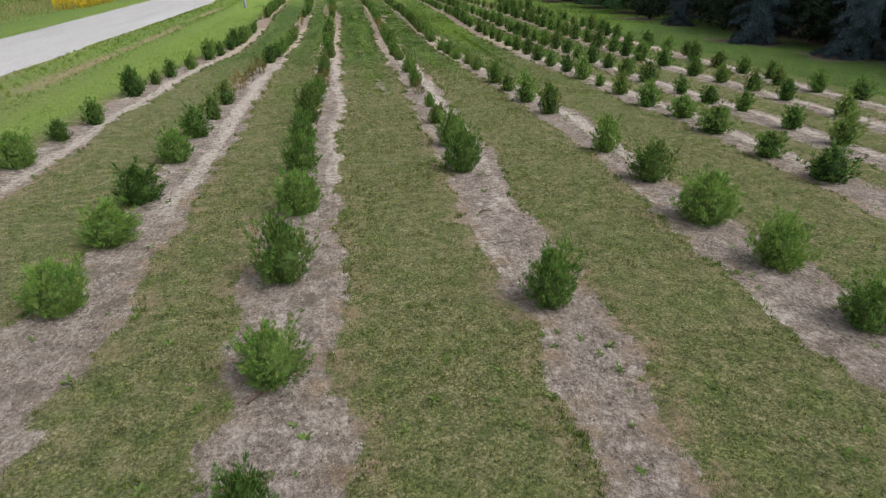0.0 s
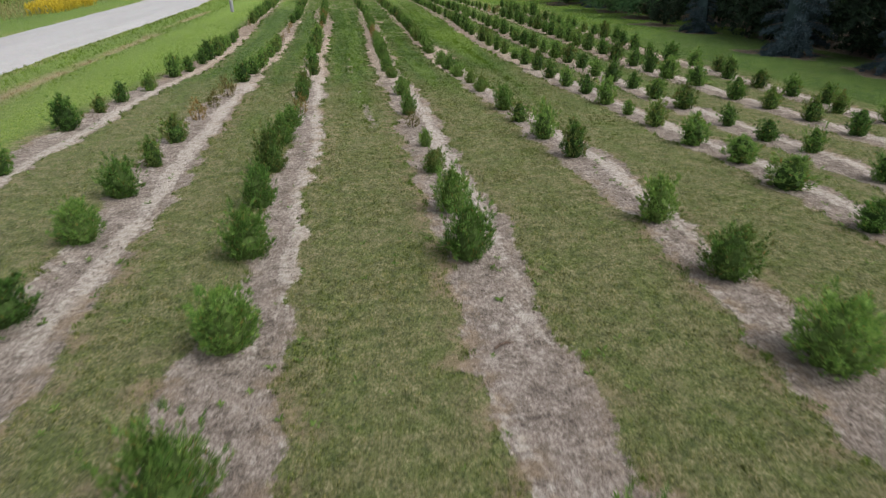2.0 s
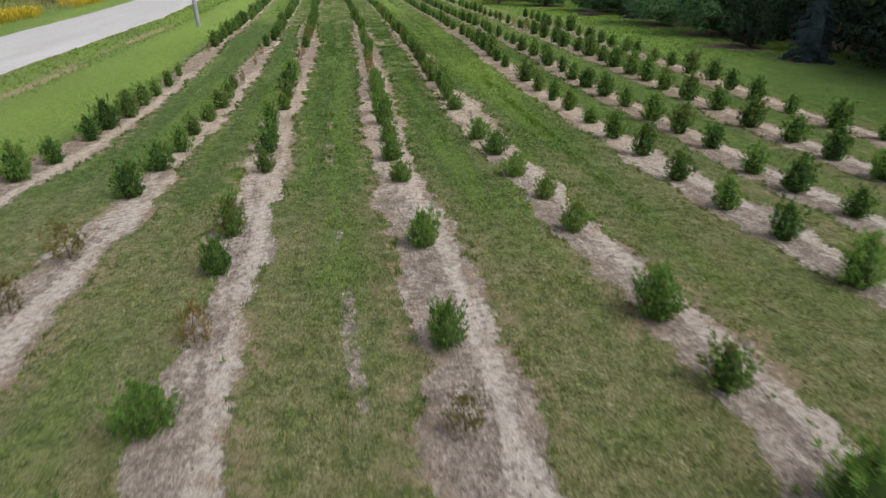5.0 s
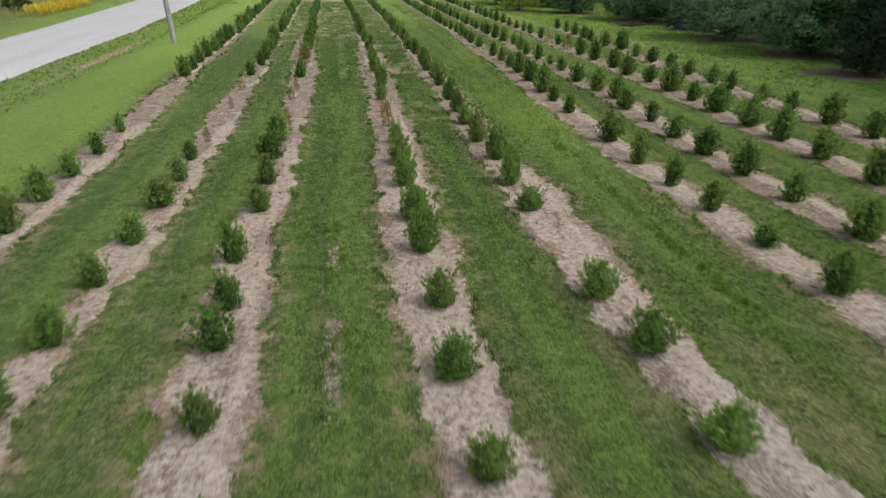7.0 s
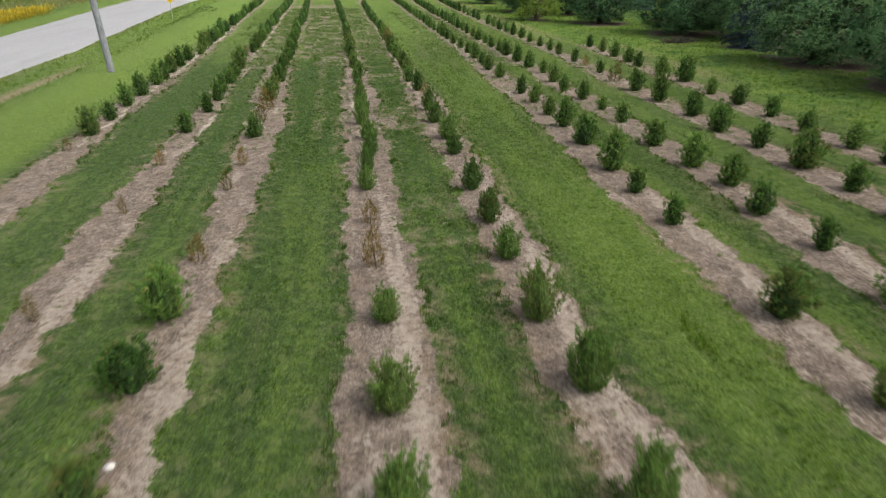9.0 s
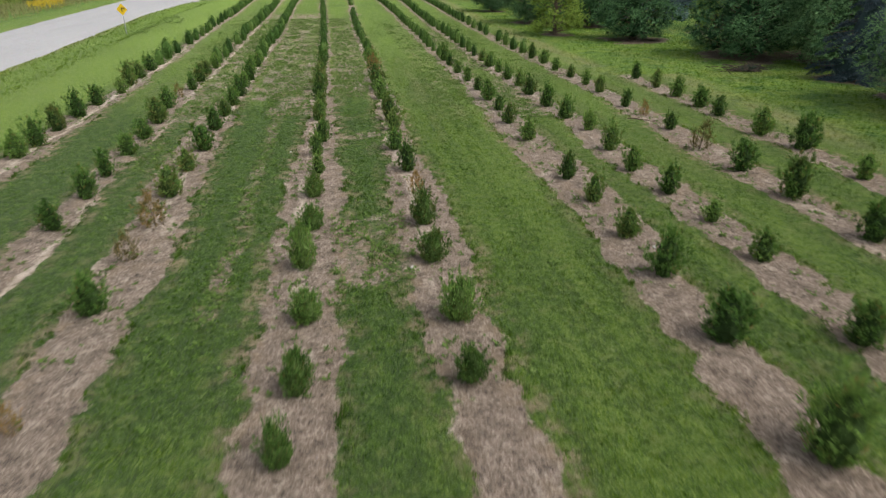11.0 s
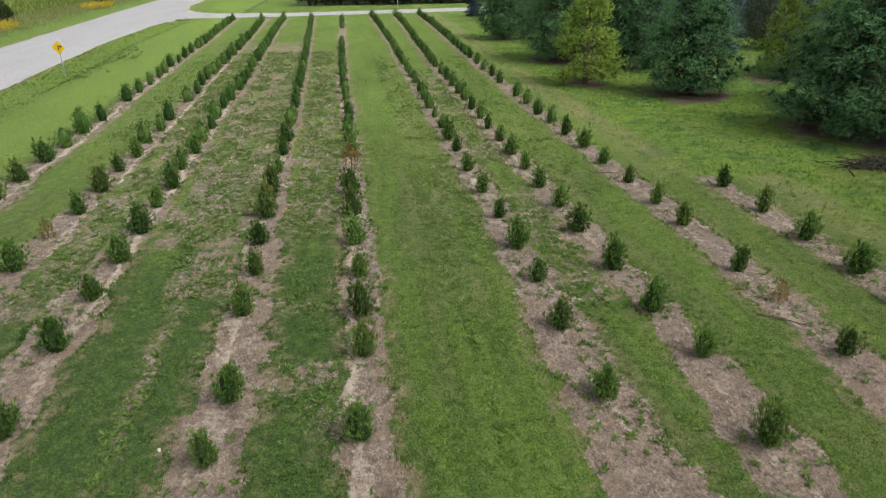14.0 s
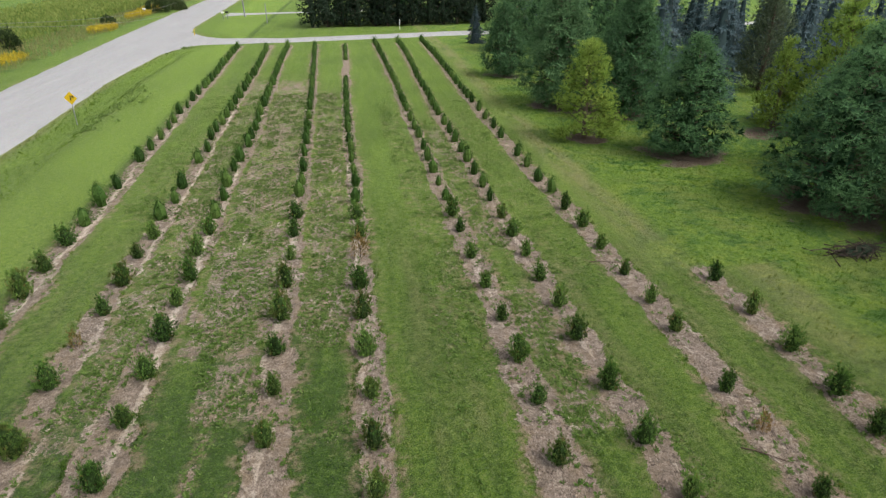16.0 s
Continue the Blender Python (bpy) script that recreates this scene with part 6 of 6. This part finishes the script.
WEED_V, WEED_F = rosette(7, 5)
x, y = scatter(170000, -8.5, 17.5, 2.0, 100)
k = masks(x, y)
lane = (np.abs(x - 6.92 + 0.1 * np.sin(y * 0.5)) < 0.10) & (y > 49) & (y < 70)
chance = 0.008 + 0.06 * (y < 18) * (fbm(x * 0.8 + 5, y * 0.8, 149) > 0.50) + 0.10 * (k["lush"] > 0.5) * (k["soil"] < 0.3) * (fbm(x * 0.9, y * 0.5, 119) > 0.60) + 0.8 * lane + 0.32 * (k["soil"] > 0.6) * (y > 46) * (fbm(x * 1.3, y * 1.3, 129) > 0.50) + 0.07 * ((k["soil"] > 0.2) & (k["soil"] < 0.7)) * (fbm(x * 0.7, y * 0.7, 19) > 0.52) + 0.95 * k["weedy"] * (fbm(x * 1.5 + 9, y * 1.2, 29) > 0.42)
keep = (rng.uniform(0, 1, len(x)) < chance) & (k["litter_shade"] < 0.3)
x, y = x[keep], y[keep]
lay("weeds", x, y, WEED_V, WEED_F, rng.uniform(0.035, 0.10, len(x)) * np.interp(y, [44, 56], [1.0, 1.35]), WEED, "low green broad-leaved weeds on the soil", "weeds")

x, y = scatter(26000, -7.5, 15.5, 70, 128)
k = masks(x, y)
keep = (rng.uniform(0, 1, len(x)) < 0.08 + 0.45 * k["weedy"]) & (fbm(x * 0.9 + 2, y * 0.7, 139) > 0.46)
x, y = x[keep], y[keep]
lay("weeds", x, y, WEED_V, WEED_F, rng.uniform(0.05, 0.11, len(x)), WEED, "rank green weeds between the far rows", "weeds")

# clumps added to stand in for the dark pockets of the ditch
x, y = rng.normal(0, 1, 260), rng.normal(0, 1, 260)
spot = rng.integers(0, 5, 260)
sx, sy = np.array([-12.7, -11.6, -12.9, -14.6, -12.2])[spot], np.array([95.5, 99.0, 103.6, 131.0, 92.0])[spot]
x, y = sx + 0.55 * x, sy + 1.1 * y
lay("ditch_weeds", x, y, WEED_V, WEED_F, rng.uniform(0.14, 0.30, 260), WEED, "rank weeds filling the dark pockets of the ditch", "weeds")

# dead stalks, clods and crumbs on the bare soil
STICK_V = np.array([(-0.5, 0, 0.02), (0.1, 0.035, 0.10), (0.5, 0.0, 0.06), (0.1, -0.035, 0.08), (0.3, 0.28, 0.10), (0.12, 0.04, 0.06)])
STICK_F = np.array([(0, 3, 1), (1, 3, 2), (5, 3, 4)])
x, y = scatter(230000, -6.5, 15.5, 2.0, 66)
k = masks(x, y)
keep = (k["soil"] > 0.5) & (k["litter_shade"] < 0.3) & (fbm(x * 1.2, y * 1.2, 37) > 0.45)
x, y = x[keep], y[keep]
lay("dead_stalks", x, y, STICK_V, STICK_F, rng.uniform(0.02, 0.085, len(x)) * np.where(rng.uniform(0, 1, len(x)) < 0.05, 2.0, 1.0), DEAD, "dry dead weed stalks lying on bare soil", "plant litter")
CLOD_V = np.array([(0.5, 0, 0), (0, 0.45, 0), (-0.5, 0.05, 0), (0, -0.5, 0), (0.08, 0.02, 0.42), (-0.15, 0.12, 0.38)])
CLOD_F = np.array([(0, 1, 4), (1, 5, 4), (1, 2, 5), (2, 3, 5), (3, 4, 5), (3, 0, 4)])
x, y = scatter(34000, -6, 15, 2.0, 70)
k = masks(x, y)
keep = (k["soil"] > 0.5) & (k["litter_shade"] < 0.3) & (fbm(x * 0.9, y * 0.9, 43) > 0.46)
x, y = x[keep], y[keep]
lay("soil_clods", x, y, CLOD_V, CLOD_F, rng.uniform(0.012, 0.050, len(x)), CLOD, "small crumbs and clods of grey-brown soil", "soil clods", sink=0.008)
